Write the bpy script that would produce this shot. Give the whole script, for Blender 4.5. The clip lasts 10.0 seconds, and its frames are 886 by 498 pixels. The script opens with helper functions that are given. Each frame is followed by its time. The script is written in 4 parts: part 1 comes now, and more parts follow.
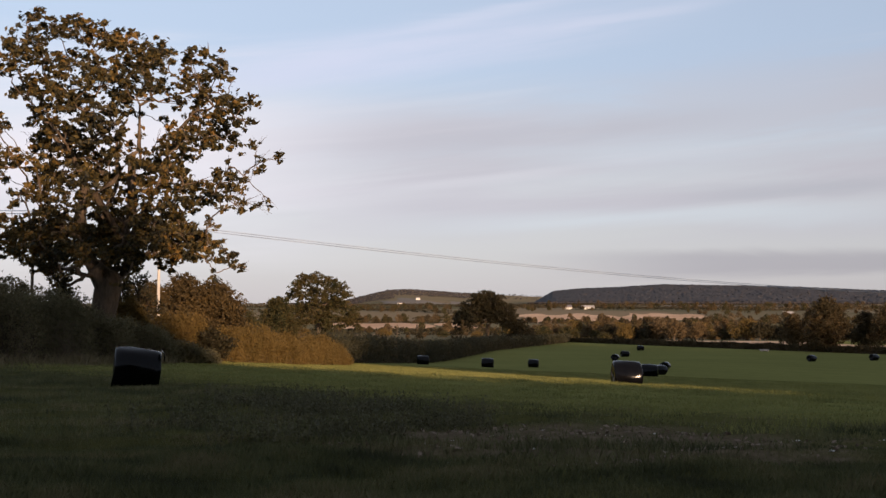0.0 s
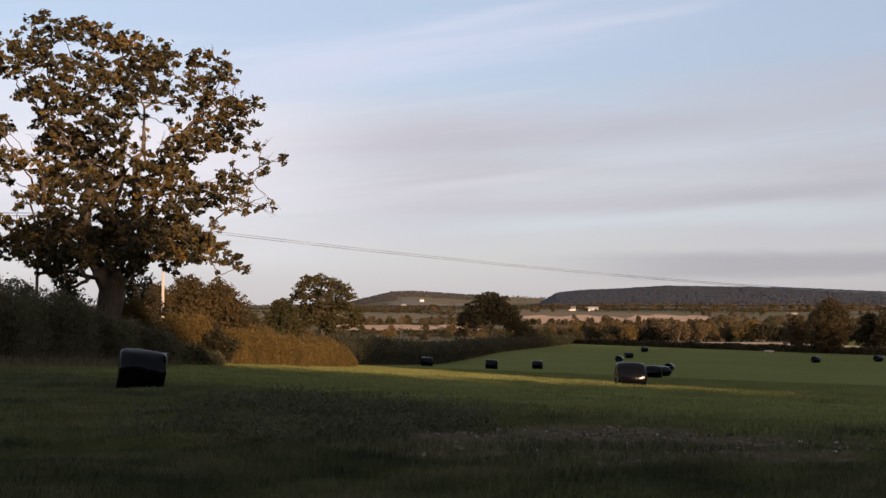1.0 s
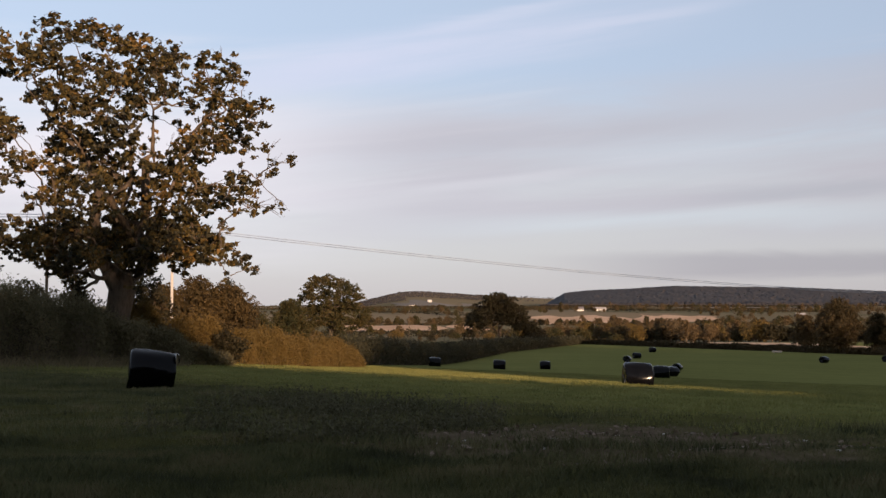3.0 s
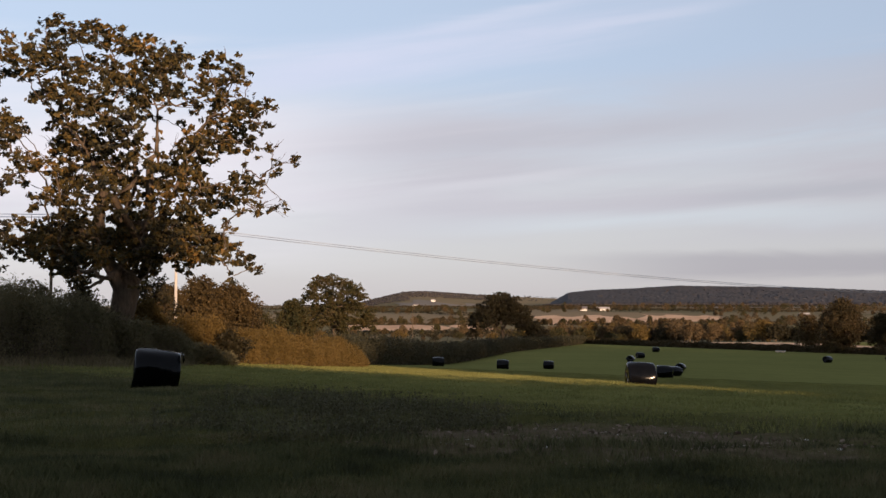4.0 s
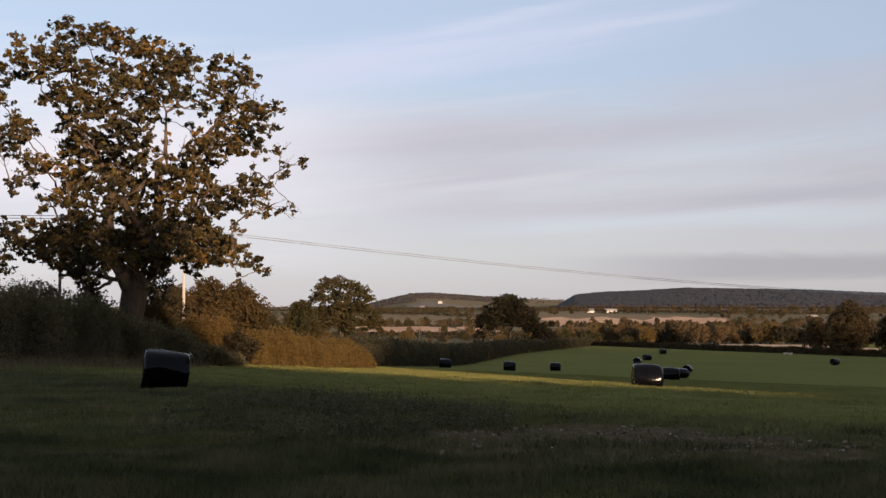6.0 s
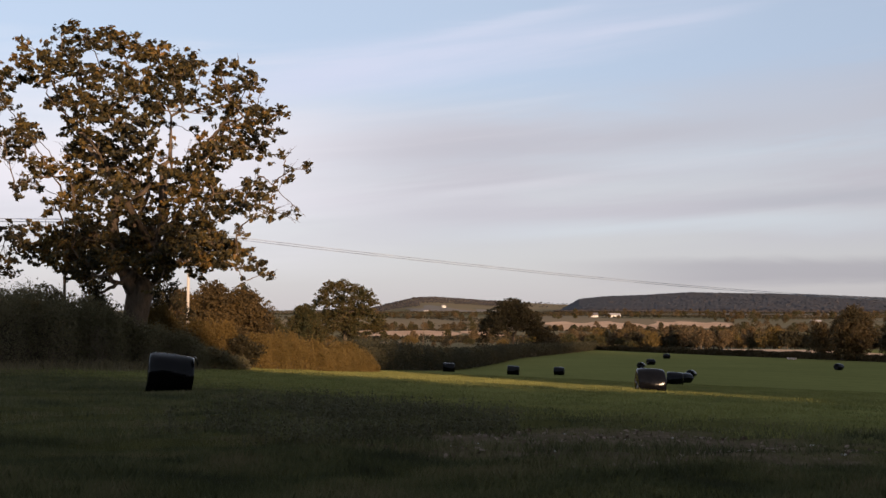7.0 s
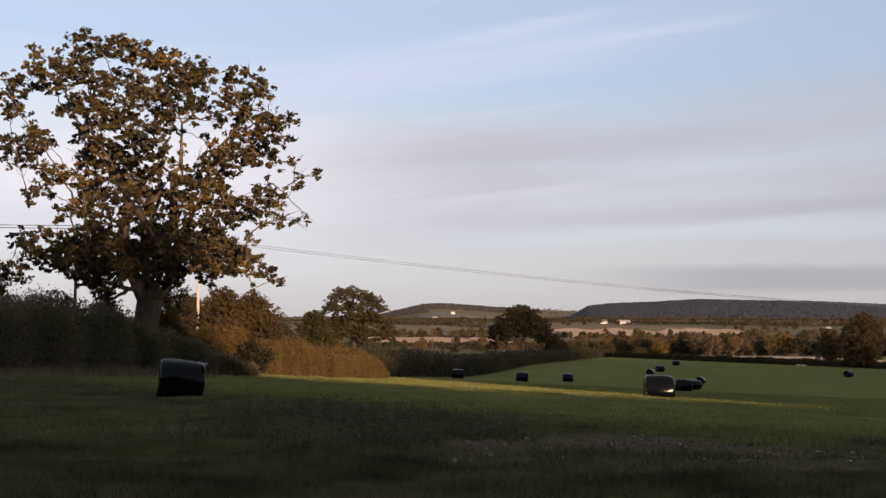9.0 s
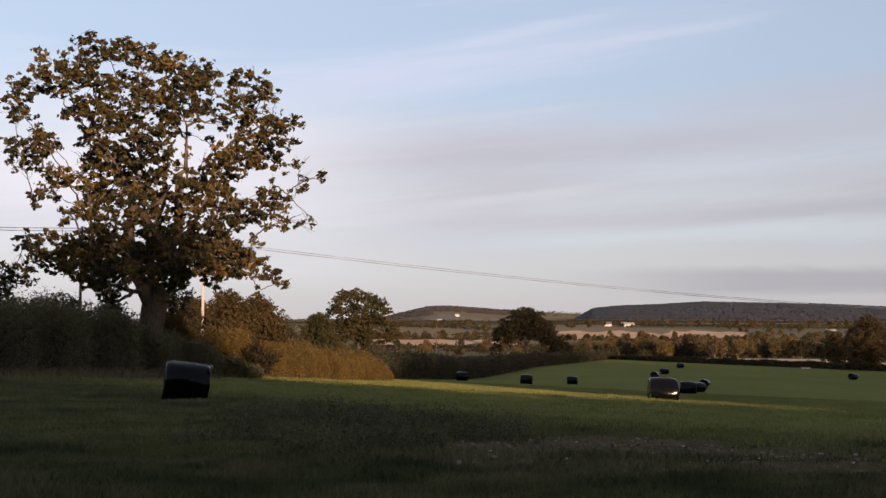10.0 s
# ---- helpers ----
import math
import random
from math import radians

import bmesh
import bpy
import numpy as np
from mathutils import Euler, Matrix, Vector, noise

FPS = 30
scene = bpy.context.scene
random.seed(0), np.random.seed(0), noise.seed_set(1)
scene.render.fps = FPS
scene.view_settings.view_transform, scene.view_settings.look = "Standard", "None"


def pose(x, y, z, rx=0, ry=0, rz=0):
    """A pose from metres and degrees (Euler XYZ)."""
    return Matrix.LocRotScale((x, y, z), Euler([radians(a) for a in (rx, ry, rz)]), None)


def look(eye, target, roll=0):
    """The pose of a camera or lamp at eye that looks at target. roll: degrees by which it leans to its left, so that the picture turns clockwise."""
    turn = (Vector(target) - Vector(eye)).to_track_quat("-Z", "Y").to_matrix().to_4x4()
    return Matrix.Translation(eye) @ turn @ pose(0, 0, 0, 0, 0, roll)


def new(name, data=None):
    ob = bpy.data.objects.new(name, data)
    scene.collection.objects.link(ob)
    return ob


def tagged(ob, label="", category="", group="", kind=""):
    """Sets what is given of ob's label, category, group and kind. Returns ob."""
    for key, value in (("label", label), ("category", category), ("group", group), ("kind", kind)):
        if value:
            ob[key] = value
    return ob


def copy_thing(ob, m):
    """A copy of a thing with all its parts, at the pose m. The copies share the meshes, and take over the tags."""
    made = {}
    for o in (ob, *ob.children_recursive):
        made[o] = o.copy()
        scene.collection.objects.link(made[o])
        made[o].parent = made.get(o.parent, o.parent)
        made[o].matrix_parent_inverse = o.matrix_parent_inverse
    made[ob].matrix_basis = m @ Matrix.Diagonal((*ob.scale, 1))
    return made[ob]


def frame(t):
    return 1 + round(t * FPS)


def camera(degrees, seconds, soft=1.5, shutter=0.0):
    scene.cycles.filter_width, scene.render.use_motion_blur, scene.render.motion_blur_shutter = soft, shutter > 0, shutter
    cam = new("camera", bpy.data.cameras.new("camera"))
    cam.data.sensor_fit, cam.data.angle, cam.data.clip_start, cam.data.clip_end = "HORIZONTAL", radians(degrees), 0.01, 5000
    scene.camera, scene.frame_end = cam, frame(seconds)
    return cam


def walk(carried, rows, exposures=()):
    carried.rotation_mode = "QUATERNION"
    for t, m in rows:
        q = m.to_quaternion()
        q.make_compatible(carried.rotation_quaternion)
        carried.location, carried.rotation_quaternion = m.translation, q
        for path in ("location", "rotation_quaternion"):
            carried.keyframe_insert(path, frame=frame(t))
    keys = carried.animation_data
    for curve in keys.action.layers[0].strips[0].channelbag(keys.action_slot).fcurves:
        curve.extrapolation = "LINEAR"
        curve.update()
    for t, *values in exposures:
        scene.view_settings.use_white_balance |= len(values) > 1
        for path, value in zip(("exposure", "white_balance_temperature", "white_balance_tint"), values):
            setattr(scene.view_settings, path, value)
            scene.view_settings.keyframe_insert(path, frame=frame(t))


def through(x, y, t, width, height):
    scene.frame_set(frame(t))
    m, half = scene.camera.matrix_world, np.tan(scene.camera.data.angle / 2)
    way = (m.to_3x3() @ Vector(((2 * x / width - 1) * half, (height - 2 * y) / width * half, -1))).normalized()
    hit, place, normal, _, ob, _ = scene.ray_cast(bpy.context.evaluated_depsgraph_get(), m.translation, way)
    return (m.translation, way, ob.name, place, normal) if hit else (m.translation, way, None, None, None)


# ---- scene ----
cam = camera(40.0, 10.0, 1.5)
walk(cam, [
    (0, pose(0, 0.538, 1.7, 93.192, -0.085, -0.863)),
    (0.5, pose(0, 0.491, 1.7, 93.227, -0.057, -0.763)),
    (1, pose(0, 0.444, 1.7, 93.265, -0.038, -0.678)),
    (1.5, pose(0, 0.396, 1.7, 93.294, -0.025, -0.575)),
    (2, pose(0, 0.349, 1.7, 93.305, 0.001, -0.488)),
    (2.5, pose(0, 0.302, 1.7, 93.296, 0.001, -0.392)),
    (4, pose(0, 0.126, 1.7, 93.276, -0.002, -0.146)),
    (4.5, pose(0, 0.063, 1.7, 93.266, -0.012, -0.061)),
    (5, pose(0, 0, 1.7, 93.242, -0, 0)),
    (5.5, pose(0, -0.05, 1.7, 93.276, -0.035, 0.09)),
    (7, pose(0, -0.202, 1.7, 93.544, -0.225, 0.357)),
    (7.5, pose(0, -0.253, 1.7, 93.631, -0.275, 0.45)),
    (8, pose(0, -0.305, 1.7, 93.709, -0.309, 0.552)),
    (8.5, pose(0, -0.357, 1.7, 93.779, -0.318, 0.67)),
    (9, pose(0, -0.405, 1.7, 93.846, -0.307, 0.78)),
    (9.5, pose(0, -0.452, 1.7, 93.907, -0.318, 0.893)),
    (10, pose(0, -0.5, 1.7, 93.959, -0.314, 0.981))
])

# ---- world, sun, exposure ----
SUN_AZIMUTH = 25.0      # the sun stands behind the camera, this far to its right
SUN_ELEVATION = 6.0
scene.view_settings.exposure = 0.9


def node(tree, kind, **values):
    n = tree.nodes.new(kind)
    for key, value in values.items():
        if key == "operation":
            n.operation = value
        elif key == "noise_dimensions":
            n.noise_dimensions = value
        elif key == "blend_type":
            n.blend_type = value
        elif key == "data_type":
            n.data_type = value
        else:
            n.inputs[key.replace("_", " ")].default_value = value
    return n


def math_node(tree, operation, a, b=None, clamp=False):
    n = tree.nodes.new("ShaderNodeMath")
    n.operation, n.use_clamp = operation, clamp
    for slot, value in enumerate((a, b)):
        if value is None:
            continue
        if isinstance(value, (int, float)):
            n.inputs[slot].default_value = value
        else:
            tree.links.new(value, n.inputs[slot])
    return n.outputs[0]


def ramp(tree, fac, stops):
    n = tree.nodes.new("ShaderNodeValToRGB")
    e = n.color_ramp.elements
    while len(e) < len(stops):
        e.new(0.5)
    for slot, (at, colour) in zip(e, stops):
        slot.position = at
        slot.color = (*colour, 1) if len(colour) == 3 else colour
    tree.links.new(fac, n.inputs[0])
    return n.outputs[0]


def blend(tree, fac, a, b, how="MIX"):
    n = tree.nodes.new("ShaderNodeMix")
    n.data_type, n.blend_type = "RGBA", how
    for slot, value in ((0, fac), (6, a), (7, b)):
        if isinstance(value, (int, float)):
            n.inputs[slot].default_value = value
        elif isinstance(value, tuple):
            n.inputs[slot].default_value = (*value, 1)
        else:
            tree.links.new(value, n.inputs[slot])
    return n.outputs[2]


CLOUD_BANDS = ((0.03, 0.233, 0.145, 0.25, 0.031, (0.69, 0.71, 0.87), 0.9, True), (-0.27, 0.135, 0.0, 0.30, 0.11, (0.80, 0.768, 0.835), 0.9, False), (0.058, 0.255, 0.20, 0.10, 0.008, (0.74, 0.75, 0.89), 0.3, False), (0.172, 0.251, 0.18, 0.12, 0.008, (0.72, 0.74, 0.88), 0.3, False),
               (-0.10, 0.205, 0.12, 0.12, 0.022, (0.64, 0.67, 0.84), 0.5, True), (0.077, 0.152, 0.08, 0.26, 0.022, (0.525, 0.515, 0.58), 0.62, False), (0.05, 0.127, 0.06, 0.22, 0.013, (0.56, 0.55, 0.61), 0.5, False),
               (0.04, 0.112, 0.10, 0.11, 0.006, (0.74, 0.74, 0.80), 0.35, False), (0.19, 0.134, 0.05, 0.13, 0.012, (0.63, 0.67, 0.75), 0.5, False), (0.31, 0.106, 0.05, 0.15, 0.012, (0.51, 0.52, 0.58), 0.66, False),
               (0.21, 0.083, 0.02, 0.30, 0.016, (0.66, 0.71, 0.77), 0.75, False), (0.10, 0.097, 0.04, 0.17, 0.008, (0.58, 0.57, 0.63), 0.5, False))


def build_world():
    w = bpy.data.worlds.new("evening_sky")
    scene.world = w
    w.use_nodes = True
    t = w.node_tree
    t.nodes.clear()
    out = t.nodes.new("ShaderNodeOutputWorld")
    bg = t.nodes.new("ShaderNodeBackground")
    sky = t.nodes.new("ShaderNodeTexSky")
    sky.sky_type, sky.sun_disc = "NISHITA", False
    sky.sun_elevation, sky.sun_rotation = radians(SUN_ELEVATION), radians(180 - SUN_AZIMUTH)
    sky.air_density, sky.dust_density, sky.ozone_density = 1.0, 1.5, 1.5
    co = t.nodes.new("ShaderNodeTexCoord")
    sep = t.nodes.new("ShaderNodeSeparateXYZ")
    t.links.new(co.outputs["Generated"], sep.inputs[0])
    x, y, z = sep.outputs
    up = math_node(t, "MAXIMUM", z, 0.0)

    def streaks(turn, sx, sz, detail, warp, off):
        com = t.nodes.new("ShaderNodeCombineXYZ")
        t.links.new(x, com.inputs[0]), t.links.new(up, com.inputs[1]), t.links.new(y, com.inputs[2])
        mp = t.nodes.new("ShaderNodeMapping")
        mp.vector_type = "TEXTURE"
        mp.inputs["Rotation"].default_value = (0, 0, radians(turn))
        mp.inputs["Scale"].default_value = (1 / sx, 1 / sz, 1)
        mp.inputs["Location"].default_value = (off, off * 0.37, 0)
        t.links.new(com.outputs[0], mp.inputs[0])
        n = node(t, "ShaderNodeTexNoise", Scale=1.0, Detail=detail, Roughness=0.58, Distortion=warp)
        t.links.new(mp.outputs[0], n.inputs["Vector"])
        return n.outputs["Fac"]

    def between(value, a, b):
        n = t.nodes.new("ShaderNodeMapRange")
        n.interpolation_type = "SMOOTHSTEP"
        t.links.new(value, n.inputs[0])
        n.inputs[1].default_value, n.inputs[2].default_value = a, b
        return n.outputs[0]

    def times(*values):
        made = values[0]
        for v in values[1:]:
            made = math_node(t, "MULTIPLY", made, v)
        return made

    open_sky = ramp(t, up, [(0.0, (0.60, 0.56, 0.585)), (0.045, (0.65, 0.64, 0.68)), (0.11, (0.675, 0.70, 0.765)), (0.20, (0.53, 0.63, 0.815)), (0.30, (0.50, 0.60, 0.785)), (0.6, (0.40, 0.45, 0.55)), (1.0, (0.34, 0.37, 0.45))])
    clear = blend(t, 1.0, sky.outputs[0], (0.18, 0.18, 0.18), "MULTIPLY")
    base = blend(t, 0.88, clear, open_sky)
    # a mauve-grey veil over the middle of the sky, in long soft bands
    tilt = math_node(t, "SUBTRACT", up, math_node(t, "MULTIPLY", x, 0.10))
    veil_noise = between(streaks(3, 3.2, 26, 5, 0.5, 2.0), 0.36, 0.60)
    veil_big = between(streaks(4, 1.6, 9, 2, 0.3, 5.2), 0.34, 0.58)
    veil = times(between(tilt, 0.195, 0.15), between(up, 0.045, 0.095), math_node(t, "ADD", math_node(t, "MULTIPLY", veil_noise, 0.45), math_node(t, "MULTIPLY", veil_big, 0.5)))
    grey = blend(t, veil, base, (0.575, 0.56, 0.625))
    # long soft bands of cloud: bearing, height, climb, half length, half depth, colour, weight
    front = between(y, 0.3, 0.6)
    ahead = math_node(t, "MAXIMUM", y, 0.2)
    u, e = math_node(t, "DIVIDE", x, ahead), math_node(t, "DIVIDE", up, ahead)
    fray = math_node(t, "SUBTRACT", streaks(5, 3.0, 30, 5, 0.6, 3.1), 0.5)
    comb = between(streaks(8.5, 2.4, 42, 6, 0.6, 7.3), 0.30, 0.66)
    soft = grey
    for u0, e0, climb, length, deep, colour, weight, fine in CLOUD_BANDS:
        du = math_node(t, "SUBTRACT", u, u0)
        de = math_node(t, "SUBTRACT", math_node(t, "SUBTRACT", e, e0), math_node(t, "MULTIPLY", du, climb))
        de = math_node(t, "ADD", de, math_node(t, "MULTIPLY", fray, 0.012 + 0.9 * deep))
        shape = times(between(math_node(t, "ABSOLUTE", du), length, 0.15 * length), between(math_node(t, "ABSOLUTE", de), deep, 0.0), front)
        if fine:
            shape = times(shape, math_node(t, "ADD", math_node(t, "MULTIPLY", comb, 0.6), 0.4))
        soft = blend(t, math_node(t, "MULTIPLY", shape, weight), soft, colour)
    thin = times(between(up, 0.05, 0.12), between(streaks(6, 2.5, 40, 6, 0.6, 4.4), 0.50, 0.72))
    soft = blend(t, math_node(t, "MULTIPLY", thin, 0.14), soft, (0.80, 0.785, 0.84))
    # a low grey bank
    rough = math_node(t, "ADD", up, math_node(t, "MULTIPLY", math_node(t, "SUBTRACT", streaks(0, 5, 34, 5, 0.4, 1.3), 0.5), 0.020))
    bank = times(between(rough, 0.028, 0.040), between(rough, 0.057, 0.046), between(math_node(t, "ADD", x, math_node(t, "MULTIPLY", rough, 1.2)), 0.10, 0.30))
    final = blend(t, math_node(t, "MULTIPLY", bank, 0.68), soft, (0.42, 0.405, 0.45))
    t.links.new(final, bg.inputs[0])
    # the sky pales away from the east
    t.links.new(math_node(t, "MULTIPLY", math_node(t, "SUBTRACT", 1.01, math_node(t, "MULTIPLY", math_node(t, "MINIMUM", math_node(t, "MAXIMUM", x, -0.4), 0.4), 0.30)), 0.545), bg.inputs[1])
    t.links.new(bg.outputs[0], out.inputs[0])


build_world()
sun = new("sun", bpy.data.lights.new("sun", "SUN"))
sun.data.energy, sun.data.angle, sun.data.color = 4.5, radians(0.6), (1.0, 0.68, 0.44)
sun.matrix_basis = look((60 * math.sin(radians(SUN_AZIMUTH)), -60 * math.cos(radians(SUN_AZIMUTH)), 60 * math.tan(radians(SUN_ELEVATION))), (0, 0, 0))


# ---- materials ----
def surface(name, rough=0.8, metal=0.0, spec=0.3):
    m = bpy.data.materials.new(name)
    m.use_nodes = True
    t = m.node_tree
    b = t.nodes["Principled BSDF"]
    b.inputs["Roughness"].default_value, b.inputs["Metallic"].default_value = rough, metal
    b.inputs["Specular IOR Level"].default_value = spec
    return m, t, b


def noise_at(t, scale, detail=4, rough=0.6, coord="Position", stretch=None):
    src = t.nodes.new("ShaderNodeNewGeometry").outputs["Position"] if coord == "Position" else t.nodes.new("ShaderNodeTexCoord").outputs[coord]
    if stretch:
        mp = t.nodes.new("ShaderNodeMapping")
        mp.inputs["Scale"].default_value = stretch
        t.links.new(src, mp.inputs[0])
        src = mp.outputs[0]
    n = node(t, "ShaderNodeTexNoise", Scale=scale, Detail=detail, Roughness=rough)
    t.links.new(src, n.inputs["Vector"])
    return n.outputs["Fac"]


def bump(t, b, height, strength, distance):
    n = node(t, "ShaderNodeBump", Strength=strength, Distance=distance)
    t.links.new(height, n.inputs["Height"])
    t.links.new(n.outputs[0], b.inputs["Normal"])


def mottled(name, dark, mid, light, big, small, rough=0.85, relief=0.5, depth=0.02, spec=0.25, coord="Position", stretch=None):
    """A surface whose colour varies at two scales, with a fine relief."""
    m, t, b = surface(name, rough, 0, spec)
    a, c = noise_at(t, big, 3, 0.5, coord, stretch), noise_at(t, small, 5, 0.65, coord, stretch)
    mix = math_node(t, "ADD", math_node(t, "MULTIPLY", a, 0.55), math_node(t, "MULTIPLY", c, 0.45))
    t.links.new(ramp(t, mix, [(0.33, dark), (0.5, mid), (0.68, light)]), b.inputs["Base Color"])
    bump(t, b, c, relief, depth)
    return m


def leafy(name, tones, big=0.5, through=0.36, rough=0.65, speck=0.5, drift=1.0):
    """Leaves: each its own tone, drifting from clump to clump; some light passes through."""
    m, t, b = surface(name, rough, 0, 0.2)
    geo = t.nodes.new("ShaderNodeNewGeometry")
    a = noise_at(t, big, 3, 0.6)
    mix = math_node(t, "ADD", math_node(t, "MULTIPLY", geo.outputs["Random Per Island"], speck), math_node(t, "ADD", math_node(t, "MULTIPLY", math_node(t, "SUBTRACT", a, 0.5), drift), 0.5 - speck * 0.5))
    n = len(tones)
    colour = ramp(t, mix, [(0.15 + 0.7 * k / (n - 1), c) for k, c in enumerate(tones)])
    t.links.new(colour, b.inputs["Base Color"])
    tr = t.nodes.new("ShaderNodeBsdfTranslucent")
    t.links.new(colour, tr.inputs[0])
    ms = t.nodes.new("ShaderNodeMixShader")
    ms.inputs[0].default_value = through
    t.links.new(b.outputs[0], ms.inputs[1]), t.links.new(tr.outputs[0], ms.inputs[2])
    t.links.new(ms.outputs[0], t.nodes["Material Output"].inputs["Surface"])
    return m


OAK_LEAF = leafy("oak_leaves", [(0.014, 0.0145, 0.012), (0.031, 0.028, 0.0145), (0.084, 0.060, 0.018), (0.172, 0.094, 0.026)], 0.30, 0.2, 0.6, 0.4, 1.2)
HEDGE_DARK = leafy("hedge_leaves", [(0.088, 0.078, 0.042), (0.130, 0.112, 0.060), (0.174, 0.138, 0.073)], 0.6, 0.36, 0.65, 0.35)
HEDGE_GOLD = leafy("autumn_hedge_leaves", [(0.085, 0.060, 0.018), (0.120, 0.079, 0.023), (0.155, 0.098, 0.030)], 0.8, 0.36, 0.65, 0.3)
TREE_GREEN = leafy("tree_leaves", [(0.028, 0.032, 0.013), (0.054, 0.047, 0.017), (0.092, 0.062, 0.022)], 0.25)
TREE_RUST = leafy("rust_leaves", [(0.044, 0.035, 0.017), (0.070, 0.050, 0.022), (0.104, 0.067, 0.029)], 0.2)
BUSH_GOLD = leafy("golden_bush_leaves", [(0.036, 0.026, 0.012), (0.066, 0.045, 0.018), (0.115, 0.074, 0.027)], 0.5)
# darker than the other leaves, partly for the shade these trees stand in
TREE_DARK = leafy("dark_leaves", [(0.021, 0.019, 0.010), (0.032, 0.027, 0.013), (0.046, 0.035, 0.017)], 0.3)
# hedgerow leaves, the shade on the hedge deepening their tone
HEDGEROW_LEAF = leafy("hedgerow_leaves", [(0.034, 0.033, 0.019), (0.048, 0.045, 0.025), (0.065, 0.057, 0.032)], 0.3, 0.4)
# autumn leaves made lighter than the rust ones, for haze over the valley
HAZED_VALLEY_LEAF = leafy("hazed_valley_leaves", [(0.068, 0.050, 0.027), (0.104, 0.072, 0.036), (0.160, 0.102, 0.046)], 0.03)
# bare autumn woods, the haze of distance mixed into their grey-mauve base colour
HAZED_WOODS = leafy("hazed_far_woods", [(0.030, 0.027, 0.029), (0.040, 0.036, 0.037), (0.054, 0.045, 0.043)], 0.02, 0.0, 0.9, 0.10, 1.0)
BARK = mottled("bark", (0.044, 0.034, 0.025), (0.092, 0.068, 0.049), (0.155, 0.116, 0.084), 1.2, 9, 0.95, 0.9, 0.05, 0.1, stretch=(1, 1, 0.25))
POLE_WOOD = mottled("weathered_pole_wood", (0.26, 0.23, 0.21), (0.42, 0.38, 0.35), (0.56, 0.51, 0.47), 1.5, 14, 0.85, 0.4, 0.01, 0.2, stretch=(1, 1, 0.1))
WIRE = mottled("grey_wire", (0.13, 0.155, 0.20), (0.20, 0.235, 0.30), (0.30, 0.34, 0.41), 0.5, 3, 0.6, 0.1, 0.001, 0.5)
# dry straw, its colour lightened and warmed for the low sun on it
SUNLIT_STUBBLE = mottled("stubble", (0.36, 0.215, 0.122), (0.46, 0.285, 0.17), (0.55, 0.36, 0.228), 0.02, 0.4, 0.95, 0.5, 0.1)
PASTURE = mottled("far_pasture", (0.112, 0.096, 0.076), (0.146, 0.124, 0.098), (0.182, 0.152, 0.120), 0.006, 0.08, 0.95, 0.4, 0.3)
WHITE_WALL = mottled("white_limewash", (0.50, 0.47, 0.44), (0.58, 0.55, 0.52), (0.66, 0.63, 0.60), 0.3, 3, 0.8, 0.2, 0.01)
ROOF_SLATE = mottled("slate_roof", (0.07, 0.07, 0.08), (0.11, 0.10, 0.11), (0.16, 0.15, 0.15), 0.6, 4, 0.7, 0.4, 0.02)
SHEET_ROOF = mottled("pale_sheet_roof", (0.22, 0.20, 0.19), (0.28, 0.26, 0.25), (0.34, 0.32, 0.31), 0.2, 3, 0.55, 0.2, 0.01)
DARK_GLASS = mottled("window_glass", (0.02, 0.022, 0.025), (0.03, 0.032, 0.035), (0.05, 0.05, 0.05), 0.6, 4, 0.15, 0.0, 0.01, 0.5)
STONE = mottled("pale_stone", (0.30, 0.28, 0.26), (0.42, 0.40, 0.37), (0.55, 0.52, 0.48), 4, 30, 0.9, 0.6, 0.01)
# the strip's sunlight is put into the meadow tones, foreground shade into the rough grass
MEADOW_LIT = leafy("meadow_blades_lit", [(0.106, 0.110, 0.033), (0.164, 0.163, 0.049), (0.224, 0.209, 0.070)], 0.4, 0.35, 0.65, 0.22, 1.5)
GRASS_SHADED = leafy("grass_blades_shaded", [(0.040, 0.043, 0.019), (0.070, 0.073, 0.030), (0.104, 0.100, 0.043), (0.142, 0.118, 0.060)], 0.55, 0.3, 0.65, 0.25, 2.2)
RANK = leafy("rank_grass_blades", [(0.085, 0.070, 0.036), (0.135, 0.105, 0.055), (0.20, 0.155, 0.085)], 0.5, 0.25)
LITTER = leafy("dead_stalks", [(0.095, 0.066, 0.048), (0.145, 0.103, 0.076), (0.22, 0.163, 0.124)], 1.5, 0.1)
DRY_WEED = leafy("dry_weeds", [(0.050, 0.047, 0.023), (0.070, 0.064, 0.031), (0.092, 0.082, 0.042)], 0.7, 0.15)


def film_material():
    """Black stretch film, wrapped in overlapping turns."""
    m, t, b = surface("black_bale_film", 0.26, 0, 0.13)
    co = t.nodes.new("ShaderNodeTexCoord").outputs["Object"]
    wave = node(t, "ShaderNodeTexWave", Scale=1.6, Distortion=2.5, Detail=3, Detail_Scale=1.5)
    t.links.new(co, wave.inputs["Vector"])
    fine = noise_at(t, 5, 5, 0.6, "Object")
    dust = noise_at(t, 1.7, 4, 0.6, "Object")
    t.links.new(ramp(t, dust, [(0.35, (0.002, 0.002, 0.0025)), (0.7, (0.004, 0.004, 0.005))]), b.inputs["Base Color"])
    t.links.new(ramp(t, fine, [(0.3, (0.14,) * 3), (0.7, (0.24,) * 3)]), b.inputs["Roughness"])
    both = math_node(t, "ADD", math_node(t, "MULTIPLY", wave.outputs["Fac"], 0.5), fine)
    bump(t, b, both, 0.07, 0.012)
    return m


